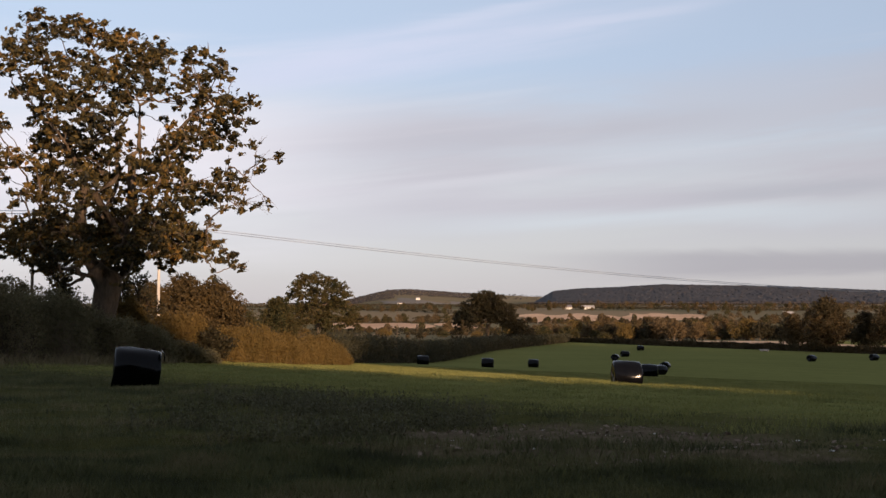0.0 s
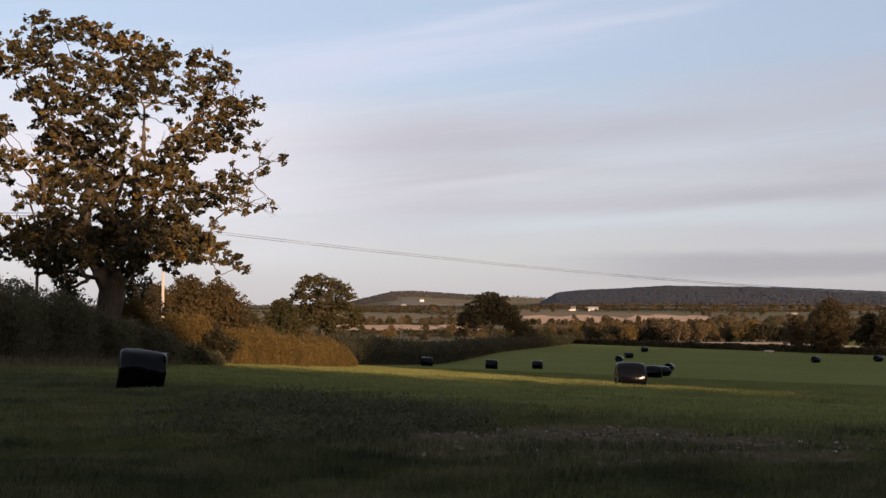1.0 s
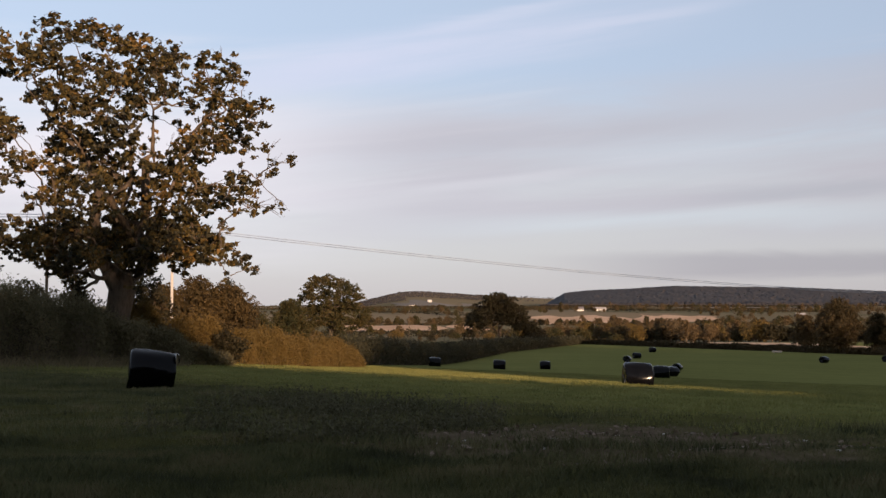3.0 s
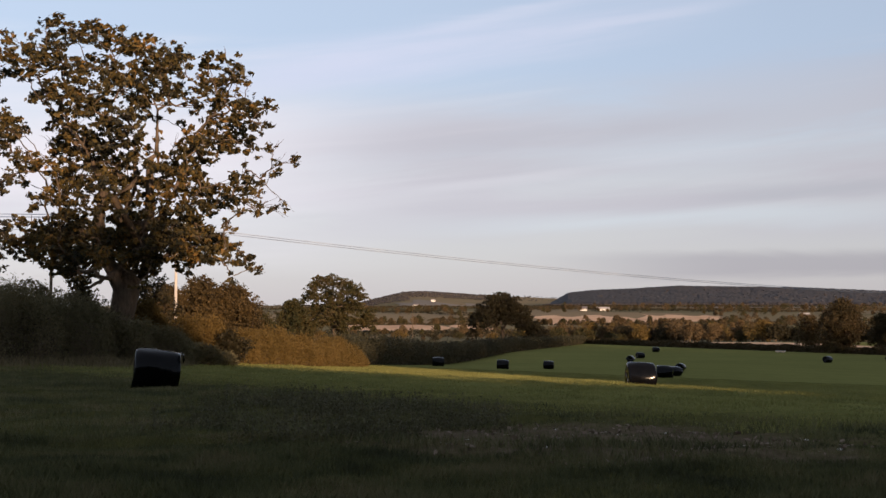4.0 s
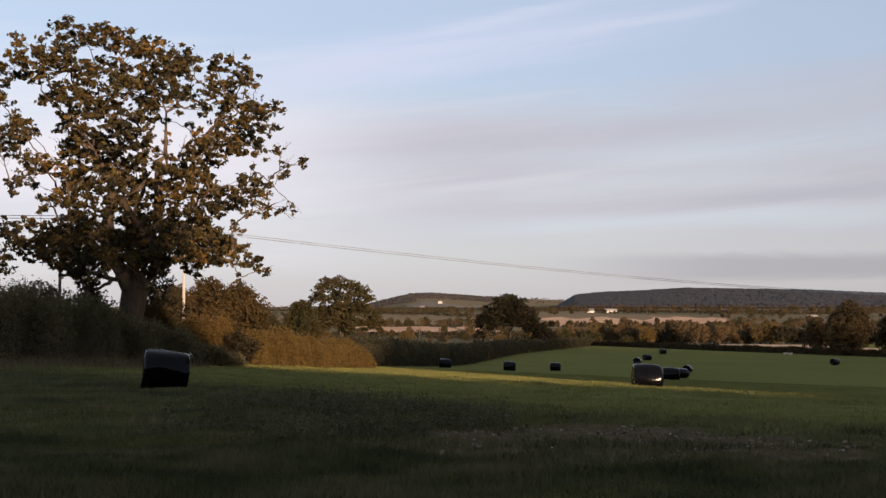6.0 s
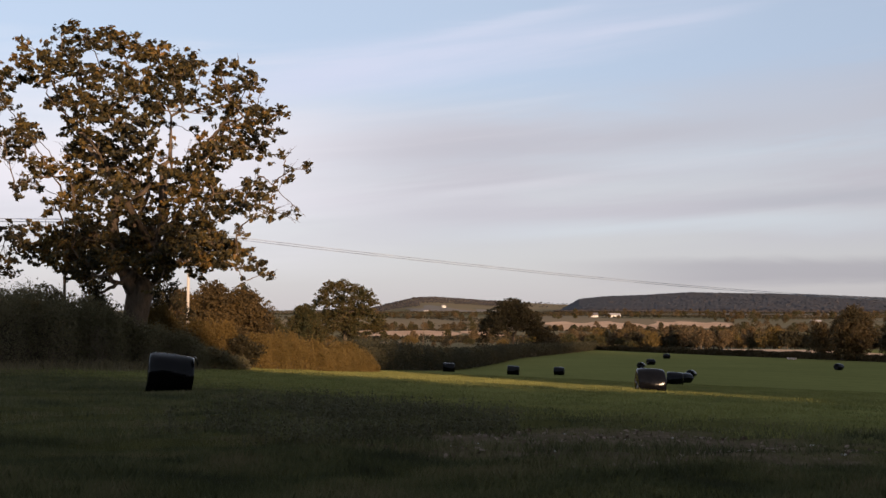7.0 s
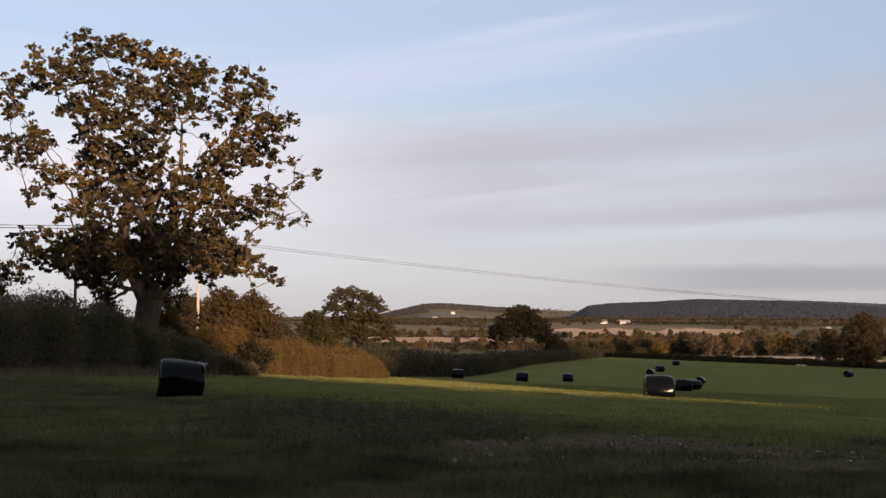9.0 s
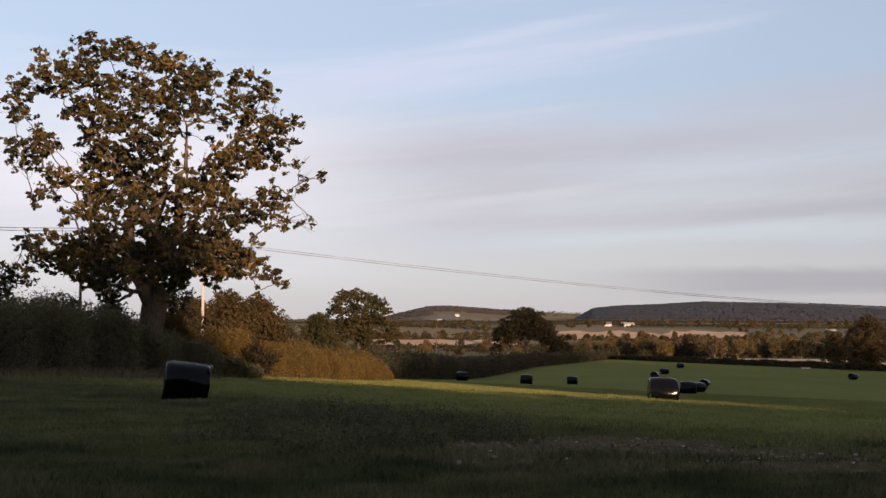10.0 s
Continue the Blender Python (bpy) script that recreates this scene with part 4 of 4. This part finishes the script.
def plant_country():
    rng = np.random.default_rng(91)
    row = "trees in a row across the valley"
    models = [far_tree("valley_tree", "rust-brown autumn tree in a valley hedgerow", 101, 10.5, 6.6, HAZED_VALLEY_LEAF, 0.5, 1300, row),
              far_tree("valley_tree", "broad golden-brown autumn tree in a valley hedgerow", 102, 13.0, 7.0, HEDGE_GOLD, 0.5, 1600, row),
              far_tree("valley_tree", "dark tree in a valley hedgerow", 103, 9.5, 6.2, TREE_DARK, 0.5, 1200, row),
              far_tree("valley_tree", "tall golden autumn tree in a valley hedgerow", 104, 7.0, 9.0, HAZED_VALLEY_LEAF, 0.5, 1200, row),
              far_tree("valley_tree", "olive-brown autumn tree in a valley hedgerow", 105, 11.0, 5.4, TREE_GREEN, 0.5, 1300, row)]
    for m, (u, d) in zip(models, ((0.10, 440), (0.16, 450), (0.22, 445), (0.149, 430), (0.19, 436))):
        m.location = (*at(u, d), float(ground_z(*at(u, d))))
    for k in range(110):
        u = 0.072 + 0.31 * (k + rng.uniform(-0.5, 0.5)) / 110
        some = [models[2], models[2], models[4]] if u > 0.272 else models
        plant(some, rng, u, 455 - 180 * max(0, u - 0.1) + rng.uniform(-30, 40), 0.92 + 0.28 * math.sin(u * 61) * math.sin(u * 149 + 1) + rng.uniform(-0.22, 0.25))
    for k in range(60):
        plant(models, rng, 0.075 + 0.3 * k / 60 + rng.uniform(-0.008, 0.008), rng.uniform(500, 660), rng.uniform(0.4, 1.1))
    for k in range(26):
        plant(models, rng, -0.16 + 0.23 * k / 26 + rng.uniform(-0.01, 0.01), rng.uniform(420, 640), rng.uniform(0.3, 0.7))


plant_country()


def valley_woods(name, label, seed, spots, mat):
    """The many small trees of the far valley side, past counting: spots are (number, bearings, distances, size)."""
    rng = np.random.default_rng(seed)
    shapes = [np.array(round_lobes(k, 9.5, 7.6, 0.5, 9)) for k in range(seed, seed + 5)]
    pts = []
    for n, u0, u1, d0, d1, size in spots:
        for k in range(n):
            d = rng.uniform(d0, d1)
            x, y = at(u0 + (u1 - u0) * (k + rng.random()) / n, d)
            c, sn = np.cos(k * 2.4), np.sin(k * 2.4)
            big = size * rng.uniform(0.55, 1.25)
            z = float(ground_z(x, y))
            for lx, ly, lz, r in shapes[k % 5]:
                q = rng.normal(size=(28, 3))
                q *= (r * rng.random(28) ** 0.3 / np.linalg.norm(q, axis=1))[:, None]
                pts.append((q + np.array([lx * c - ly * sn, lx * sn + ly * c, lz])) * big + np.array([x, y, z]))
    tagged(new(name, mesh_np(name, *leaf_quads(rng, np.concatenate(pts), 0.95), mat)), label, "trees", kind="stuff")


SIDES = ((55, -0.10, 0.06, 1020, 1220, 1.0), (40, -0.10, 0.07, 1280, 1800, 0.95), (16, -0.10, 0.05, 700, 900, 0.75), (66, 0.06, 0.25, 1070, 1185, 0.82),
         (30, 0.06, 0.40, 1430, 1750, 1.0), (75, 0.22, 0.41, 700, 1500, 1.05), (60, 0.10, 0.42, 1500, 2000, 1.15), (60, 0.23, 0.42, 1050, 1500, 1.15), (60, -0.20, 0.40, 820, 1900, 0.8))
for seed, mat, colour in ((201, HAZED_VALLEY_LEAF, "light brown"), (211, TREE_RUST, "rust-brown"), (221, TREE_GREEN, "olive-brown")):
    valley_woods("valley_trees", colour + " autumn trees scattered over the valley side", seed, [(n // 3, *rest) for n, *rest in SIDES], mat)


def woods(name, label, seed, count, area, size, mat=HAZED_WOODS):
    """A wood of many uneven crowns on a hillside; area gives bearing and distance."""
    rng = np.random.default_rng(seed)
    bm = bmesh.new()
    bmesh.ops.create_icosphere(bm, subdivisions=1, radius=1.0)
    ball = np.array([v.co[:] for v in bm.verts])
    tri = np.array([[v.index for v in f.verts] for f in bm.faces])
    bm.free()
    pieces = []
    for _ in range(count):
        u, d = area(rng)
        x, y = at(u, d)
        r = size * rng.uniform(0.6, 1.3)
        k = 1 + 0.08 * rng.normal(size=(len(ball), 1))
        v = ball * k * np.array([r, r, r * rng.uniform(0.32, 0.6)]) + np.array([x, y, float(ground_z(x, y)) + 2.2 + r * 0.3])
        pieces.append((v, tri))
    me = mesh_np(name, *joined(pieces), mat, True)
    return tagged(new(name, me), label, "woods", kind="stuff")


def right_hill(rng):
    while True:
        u, d = rng.uniform(0.085, 0.42), rng.uniform(2180, 2850)
        if ground_z(u * d, d) > 30 - 8 * rng.random():
            return u, d


def left_hill(rng):
    while True:
        u, d = rng.uniform(-0.18, 0.105), rng.uniform(2700, 3500)
        top = np.interp(u, *LEFT_RIDGE)
        if ground_z(u * d, d) > top * (0.74 if -0.025 < u else 0.6) and (u < 0.055 or rng.random() < 0.12):
            return u, d


def canopy(name, label, seed, u0, u1, d0, d1, lowest, height):
    """The closed, bumpy roof of leaves between the crowns of a wood."""
    rng = np.random.default_rng(seed)
    nu, nd = int((u1 - u0) * 1000), int((d1 - d0) / 13)
    u, d = np.meshgrid(np.linspace(u0, u1, nu), np.linspace(d0, d1, nd), indexing="ij")
    u = u + rng.normal(size=u.shape) * 0.0004
    x, y = u * d, d + rng.normal(size=u.shape) * 4
    g = ground_z(x, y)
    z = g + np.where(g > lowest, height * rng.uniform(0.8, 1.1, u.shape), -3.0)
    v = np.stack([x, y, z], -1).reshape(-1, 3)
    i, j = np.meshgrid(np.arange(nu - 1), np.arange(nd - 1), indexing="ij")
    q = np.stack([i * nd + j, (i + 1) * nd + j, (i + 1) * nd + j + 1, i * nd + j + 1], -1).reshape(-1, 4)
    tagged(new(name, mesh_np(name, v, q, HAZED_WOODS, True)), label, "woods", kind="stuff")


canopy("woods_on_hill", "closed canopy of the hill woods, brown greyed for haze", 116, 0.088, 0.43, 2190, 2900, 26.5, 5.5)
woods("woods_on_hill", "autumn woods covering the long hill, brown greyed for haze", 111, 8000, right_hill, 2.7)
woods("woods_on_hilltop", "woods along the hilltop, brown greyed for haze", 112, 6500, left_hill, 2.5)


def row_places(seed, lines, spacing):
    """Places along many field hedges that wander over the valley, and a few trees in them."""
    rng = np.random.default_rng(seed)
    out = []
    for k in range(lines):
        d = 520 + 1750 * ((k + rng.random()) / lines) ** 0.9
        u0 = rng.uniform(-0.24, 0.30)
        length = rng.uniform(0.10, 0.34) * d
        turn = rng.normal() * 0.45 if k % 3 else rng.uniform(0.7, 1.2) * rng.choice([-1, 1])
        n = int(length / (spacing * (1 + d / 3000)))
        s = np.linspace(0, length, n)
        x = u0 * d + s * math.cos(turn) + rng.normal(size=n) * 1.2
        y = d + s * math.sin(turn) * 0.8 + 22 * np.sin(s / 70 + k) + rng.normal(size=n) * 2.5
        for a, b in zip(x, y):
            cut = (0.07 < a / b < 0.245 and 1190 < b < 1425) or (-0.085 < a / b < 0.045 and 922 < b < 1016)
            if 480 < b < 2350 and not cut:
                out.append((a / b, b))
    return iter(out), len(out)


def field_hedges(name, label, seed, lines, size, mat):
    """Far hedges as long drifts of leaves."""
    rng = np.random.default_rng(seed)
    pts = []
    for u, d in row_places(seed, lines, 1.7)[0]:
        x, y = at(u, d)
        r = size * rng.uniform(0.5, 1.1) * (2.0 if rng.random() < 0.05 else 1)
        q = rng.normal(size=(14, 3))
        q *= (r * rng.random(14) ** 0.4 / np.linalg.norm(q, axis=1))[:, None]
        pts.append(q * np.array([1.1, 1.1, 0.8]) + np.array([x, y, float(ground_z(x, y)) + 0.6 * r]))
    tagged(new(name, mesh_np(name, *leaf_quads(rng, np.concatenate(pts), 1.15), mat)), label, "hedges", kind="stuff")


field_hedges("valley_hedgerows", "brown autumn hedgerows between valley fields", 113, 30, 1.8, TREE_RUST)
field_hedges("valley_hedgerows", "dark hedgerows between valley fields", 114, 30, 2.0, TREE_DARK)


# ---- far buildings ----
def build_house(label, u, d, turn, length, depth, eaves, ridge, wall_mat, roof_mat, windows=3, lift=0.0):
    x, y = at(u, d)
    house = tagged(new("farm_building"), label, "building")
    house.matrix_basis = pose(x, y, float(ground_z(x, y)) + lift, 0, 0, turn)
    a, b = length / 2, depth / 2
    bm = bmesh.new()
    pts = [(-b, -0.5), (b, -0.5), (b, eaves), (0, ridge), (-b, eaves)]
    ends = [[bm.verts.new((sx * a, py, pz)) for py, pz in pts] for sx in (-1, 1)]
    bm.faces.new(ends[0]), bm.faces.new(ends[1][::-1])
    for k in (0, 1, 4):
        bm.faces.new((ends[0][k], ends[1][k], ends[1][(k + 1) % 5], ends[0][(k + 1) % 5]))
    part("wall", bm_mesh("wall", bm, wall_mat), house)
    bm = bmesh.new()
    o = 0.4
    slope = (ridge - eaves) / b
    lo = eaves - slope * o
    prof = [(-b - o, lo), (0, ridge), (b + o, lo), (b + o, lo + 0.25), (0, ridge + 0.3), (-b - o, lo + 0.25)]
    ends = [[bm.verts.new((sx * (a + 0.3), py, pz)) for py, pz in prof] for sx in (-1, 1)]
    bm.faces.new(ends[0]), bm.faces.new(ends[1][::-1])
    for k in range(6):
        bm.faces.new((ends[0][k], ends[1][k], ends[1][(k + 1) % 6], ends[0][(k + 1) % 6]))
    part("roof", bm_mesh("roof", bm, roof_mat), house)
    for k in range(windows):
        bm = bmesh.new()
        bmesh.ops.create_cube(bm, size=1, matrix=Matrix.LocRotScale(((k + 0.5) * length / windows - a, -b - 0.01, eaves * 0.55), None, (1.1, 0.1, 1.2)))
        pane = part("window", bm_mesh("window", bm, DARK_GLASS), house)
        bm = bmesh.new()
        cx = (k + 0.5) * length / windows - a
        for px, pz, sx, sz in ((0, 0.66, 1.34, 0.12), (0, -0.66, 1.34, 0.12), (-0.61, 0, 0.12, 1.2), (0.61, 0, 0.12, 1.2)):
            bmesh.ops.create_cube(bm, size=1, matrix=Matrix.LocRotScale((cx + px, -b - 0.05, eaves * 0.55 + pz), None, (sx, 0.1, sz)))
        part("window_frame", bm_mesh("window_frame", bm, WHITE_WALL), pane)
    return house


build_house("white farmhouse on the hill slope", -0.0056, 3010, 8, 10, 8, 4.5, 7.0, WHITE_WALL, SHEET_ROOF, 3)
build_house("small white cottage below the hill", -0.0195, 2500, -5, 13, 7, 4.0, 6.5, STONE, ROOF_SLATE, 3)
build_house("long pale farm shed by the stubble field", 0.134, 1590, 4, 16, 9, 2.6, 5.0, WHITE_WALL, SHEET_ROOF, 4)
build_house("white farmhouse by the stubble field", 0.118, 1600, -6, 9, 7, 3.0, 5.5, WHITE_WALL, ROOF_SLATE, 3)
build_house("pale roofed barn among valley trees", 0.299, 1330, 5, 11, 8, 2.0, 4.2, BARK, SHEET_ROOF, 2)


# ---- near growth ----
def scatter(rng, n, y0, y1, half=0.42):
    """Points over the ground ahead between two distances, evenly thick."""
    y = np.sqrt(rng.uniform(y0 * y0, y1 * y1, n))
    return rng.uniform(-half, half, n) * y, y


def patchy(x, y, s, k):
    return np.sin(x * s + k) * np.sin(y * s * 1.3 + 2 * k) + 0.6 * np.sin(x * s * 2.3 - y * s * 1.7 + k)


def in_patch(x, y):
    """How deep inside the trodden patch, from 0 to 1."""
    r2 = ((x - 2.5) / 3.9) ** 2 + ((y - 18.4) / 3.6) ** 2 + 0.35 * patchy(x, y, 1.1, 3)
    return np.clip((1.15 - r2) / 0.6, 0, 1)


def blades(rng, x, y, height, width, lean=0.45):
    """Bent blades of grass: a root edge, a middle edge and a tip each."""
    n = len(x)
    z = ground_z(x, y) + lumps(x, y) * np.clip(60 / np.hypot(x, y), 0, 1)
    root = np.stack([x, y, z - 0.01], -1)
    th, ph = rng.uniform(0, 2 * math.pi, n), rng.uniform(0, 2 * math.pi, n)
    side = np.stack([np.cos(th), np.sin(th), 0 * th], -1) * width[:, None] * 0.5
    tip = np.stack([np.cos(ph) * height * lean, np.sin(ph) * height * lean, height], -1)
    mid = tip * np.array([0.35, 0.35, 0.6])
    v = np.stack([root - side, root + side, root + mid + side * 0.7, root + tip, root + mid - side * 0.7], 1).reshape(-1, 3)
    return v, np.arange(5 * n).reshape(-1, 5)


def spears(rng, x, y, height, width, lean=0.45):
    """Short blades of grass, one pointed piece each."""
    n = len(x)
    root = np.stack([x, y, ground_z(x, y) + lumps(x, y) * np.clip(60 / np.hypot(x, y), 0, 1) - 0.01], -1)
    th, ph = rng.uniform(0, 2 * math.pi, n), rng.uniform(0, 2 * math.pi, n)
    side = np.stack([np.cos(th), np.sin(th), 0 * th], -1) * width[:, None] * 0.5
    tip = np.stack([np.cos(ph) * height * lean, np.sin(ph) * height * lean, height], -1)
    return np.stack([root - side, root + side, root + tip], 1).reshape(-1, 3), np.arange(3 * n).reshape(-1, 3)


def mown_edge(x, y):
    """Over 0 where the lighter short meadow begins, under it in the darker rough foreground."""
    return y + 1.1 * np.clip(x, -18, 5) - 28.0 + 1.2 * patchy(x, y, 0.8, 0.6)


def build_grass():
    rng = np.random.default_rng(121)
    for y0, y1, n, h, w, side, shape, mat, label in ((7.5, 18, 120000, 0.105, 0.011, 0, blades, GRASS_SHADED, "long rough grass toned dark for the shaded foreground"),
                                                     (18, 46, 170000, 0.09, 0.020, -1, spears, GRASS_SHADED, "short rough grass toned dark for the shaded foreground"),
                                                     (18, 105, 560000, 0.075, 0.026, 1, spears, MEADOW_LIT, "short meadow grass toned light for the sunlit field")):
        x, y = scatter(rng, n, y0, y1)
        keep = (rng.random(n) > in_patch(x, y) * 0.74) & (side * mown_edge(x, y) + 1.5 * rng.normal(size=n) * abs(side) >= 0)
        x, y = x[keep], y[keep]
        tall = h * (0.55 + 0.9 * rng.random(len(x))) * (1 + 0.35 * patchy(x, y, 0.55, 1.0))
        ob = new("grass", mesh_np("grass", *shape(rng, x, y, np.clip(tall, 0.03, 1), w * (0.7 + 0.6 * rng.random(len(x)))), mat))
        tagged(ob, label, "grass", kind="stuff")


def build_weeds():
    """A drift of dead docks and thistles: stems with small seed heads and ragged leaves."""
    rng = np.random.default_rng(131)
    stems, leaves = [], []
    for k in range(1600):
        x, y = rng.uniform(-5.4, 1.2), rng.uniform(17.0, 26.5)
        if patchy(x, y, 0.7, 0.4) + 0.8 - 1.6 * ((x + 2.0) / 3.9) ** 2 - ((y - 22) / 4) ** 2 < rng.uniform(0, 0.9):
            continue
        h = rng.uniform(0.14, 0.44)
        z = float(ground_z(x, y))
        top = np.array([x + rng.normal() * 0.08, y + rng.normal() * 0.08, z + h])
        stems.append(tube(bent(rng, (x, y, z - 0.02), top, 0.02, 0.01, 4), [0.007, 0.006, 0.005, 0.003], 4))
        leaves.append(top + rng.normal(size=(9, 3)) * np.array([0.025, 0.025, 0.07]) - np.array([0, 0, 0.05]))
        leaves.append(np.array([x, y, z + h * 0.35]) + rng.normal(size=(14, 3)) * np.array([0.13, 0.13, 0.08]))
    tagged(new("weeds", mesh_np("weeds", *joined(stems + [leaf_quads(rng, np.concatenate(leaves), 0.04)]), DRY_WEED)), "dark dead docks and weeds in the grass", "weeds", kind="stuff")


def build_litter():
    """Cut stalks and dead leaves lying on the trodden patch."""
    rng = np.random.default_rng(151)
    x, y = rng.uniform(-2.5, 8.5, 5000), rng.uniform(13, 23.5, 5000)
    keep = rng.random(5000) < in_patch(x, y) * np.clip(0.3 + 0.6 * patchy(x, y, 1.6, 2), 0.02, 1) * 0.7
    x, y = x[keep], y[keep]
    z = ground_z(x, y) + lumps(x, y) + 0.02
    tagged(new("stalk_litter", mesh_np("stalk_litter", *leaf_quads(rng, np.stack([x, y, z], -1), 0.075, 0.5, 2.0), LITTER)), "pale dead stalks and leaves on trodden soil", "litter", kind="stuff")


def build_rank_grass():
    """Tall seeding grass along the foot of the shaded hedge."""
    rng = np.random.default_rng(161)
    n = 17000
    k = rng.random(n)
    x = np.interp(k, [0, 0.45, 0.75, 1], [-26, -18.5, -14, -11.5]) + rng.normal(size=n) * 0.3
    y = np.interp(k, [0, 0.45, 0.75, 1], [46.6, 51.2, 54.8, 57.2]) - np.abs(rng.normal(size=n)) * 3.4 + 0.6
    keep = rng.random(n) < 0.55 + 0.45 * patchy(x, y, 0.9, 1.7)
    x, y = x[keep], y[keep]
    v, f = blades(rng, x, y, 0.10 + 0.45 * rng.random(len(x)) ** 3, np.full(len(x), 0.026), 0.5)
    tagged(new("rank_grass", mesh_np("rank_grass", v, f, RANK)), "tall brown seeding grass along the hedge foot", "grass", kind="stuff")


build_grass()
build_weeds()
build_rank_grass()
build_litter()


def stone_mesh(seed):
    rng = np.random.default_rng(seed)
    bm = bmesh.new()
    bmesh.ops.create_icosphere(bm, subdivisions=1, radius=1.0)
    for v in bm.verts:
        v.co *= 1 + 0.18 * rng.normal()
        v.co.z *= 0.55
    return bm_mesh("stone", bm, STONE)


def scatter_stones():
    rng = np.random.default_rng(141)
    shapes = [stone_mesh(k) for k in (1, 2, 3)]
    made = 0
    while made < 24:
        x, y = rng.uniform(-1.5, 7.0), rng.uniform(14.0, 21.5)
        if in_patch(x, y) < 0.2 + 0.5 * rng.random():
            continue
        s = rng.uniform(0.015, 0.036)
        ob = tagged(new("stone", shapes[made % 3]), "small pale flint lying on trodden ground", "stone", "flints on the trodden patch")
        ob.matrix_basis = pose(x, y, float(ground_z(x, y) + lumps(x, y)) + s * 0.2, 0, 0, rng.uniform(0, 360)) @ Matrix.Diagonal((s * rng.uniform(0.8, 1.6), s, s, 1))
        made += 1


scatter_stones()


def build_trough(label, u, d, turn, length):
    """A pale field trough: a hollow tub on two skids."""
    x, y = at(u, d)
    tub = tagged(new("water_trough"), label, "trough")
    tub.matrix_basis = pose(x, y, float(ground_z(x, y)), 0, 0, turn) @ Matrix.Diagonal((1, 1, 0.7, 1))
    bm = bmesh.new()
    a, b = length / 2, 0.4
    rings = [[(-a, -b, 0.12), (a, -b, 0.12), (a, b, 0.12), (-a, b, 0.12)], [(-a - 0.05, -b - 0.05, 0.6), (a + 0.05, -b - 0.05, 0.6), (a + 0.05, b + 0.05, 0.6), (-a - 0.05, b + 0.05, 0.6)],
             [(-a + 0.02, -b + 0.02, 0.6), (a - 0.02, -b + 0.02, 0.6), (a - 0.02, b - 0.02, 0.6), (-a + 0.02, b - 0.02, 0.6)], [(-a + 0.06, -b + 0.06, 0.2), (a - 0.06, -b + 0.06, 0.2), (a - 0.06, b - 0.06, 0.2), (-a + 0.06, b - 0.06, 0.2)]]
    vs = [[bm.verts.new(p) for p in r] for r in rings]
    bm.faces.new(vs[0][::-1]), bm.faces.new(vs[3])
    for k in range(3):
        for j in range(4):
            bm.faces.new((vs[k][j], vs[k][(j + 1) % 4], vs[k + 1][(j + 1) % 4], vs[k + 1][j]))
    part("tub", bm_mesh("tub", bm, SHEET_ROOF), tub)
    for sx in (-0.6, 0.6):
        bm = bmesh.new()
        bmesh.ops.create_cube(bm, size=1, matrix=Matrix.LocRotScale((sx * a, 0, 0.06), None, (0.1, 0.8, 0.14)))
        part("skid", bm_mesh("skid", bm, POLE_WOOD), tub)


# field troughs
build_trough("grey metal field trough by the far hedge", 0.279, 240, -30, 1.7)
build_trough("grey metal trough beside the dark hedgerow", 0.0405, 238, 70, 0.9)
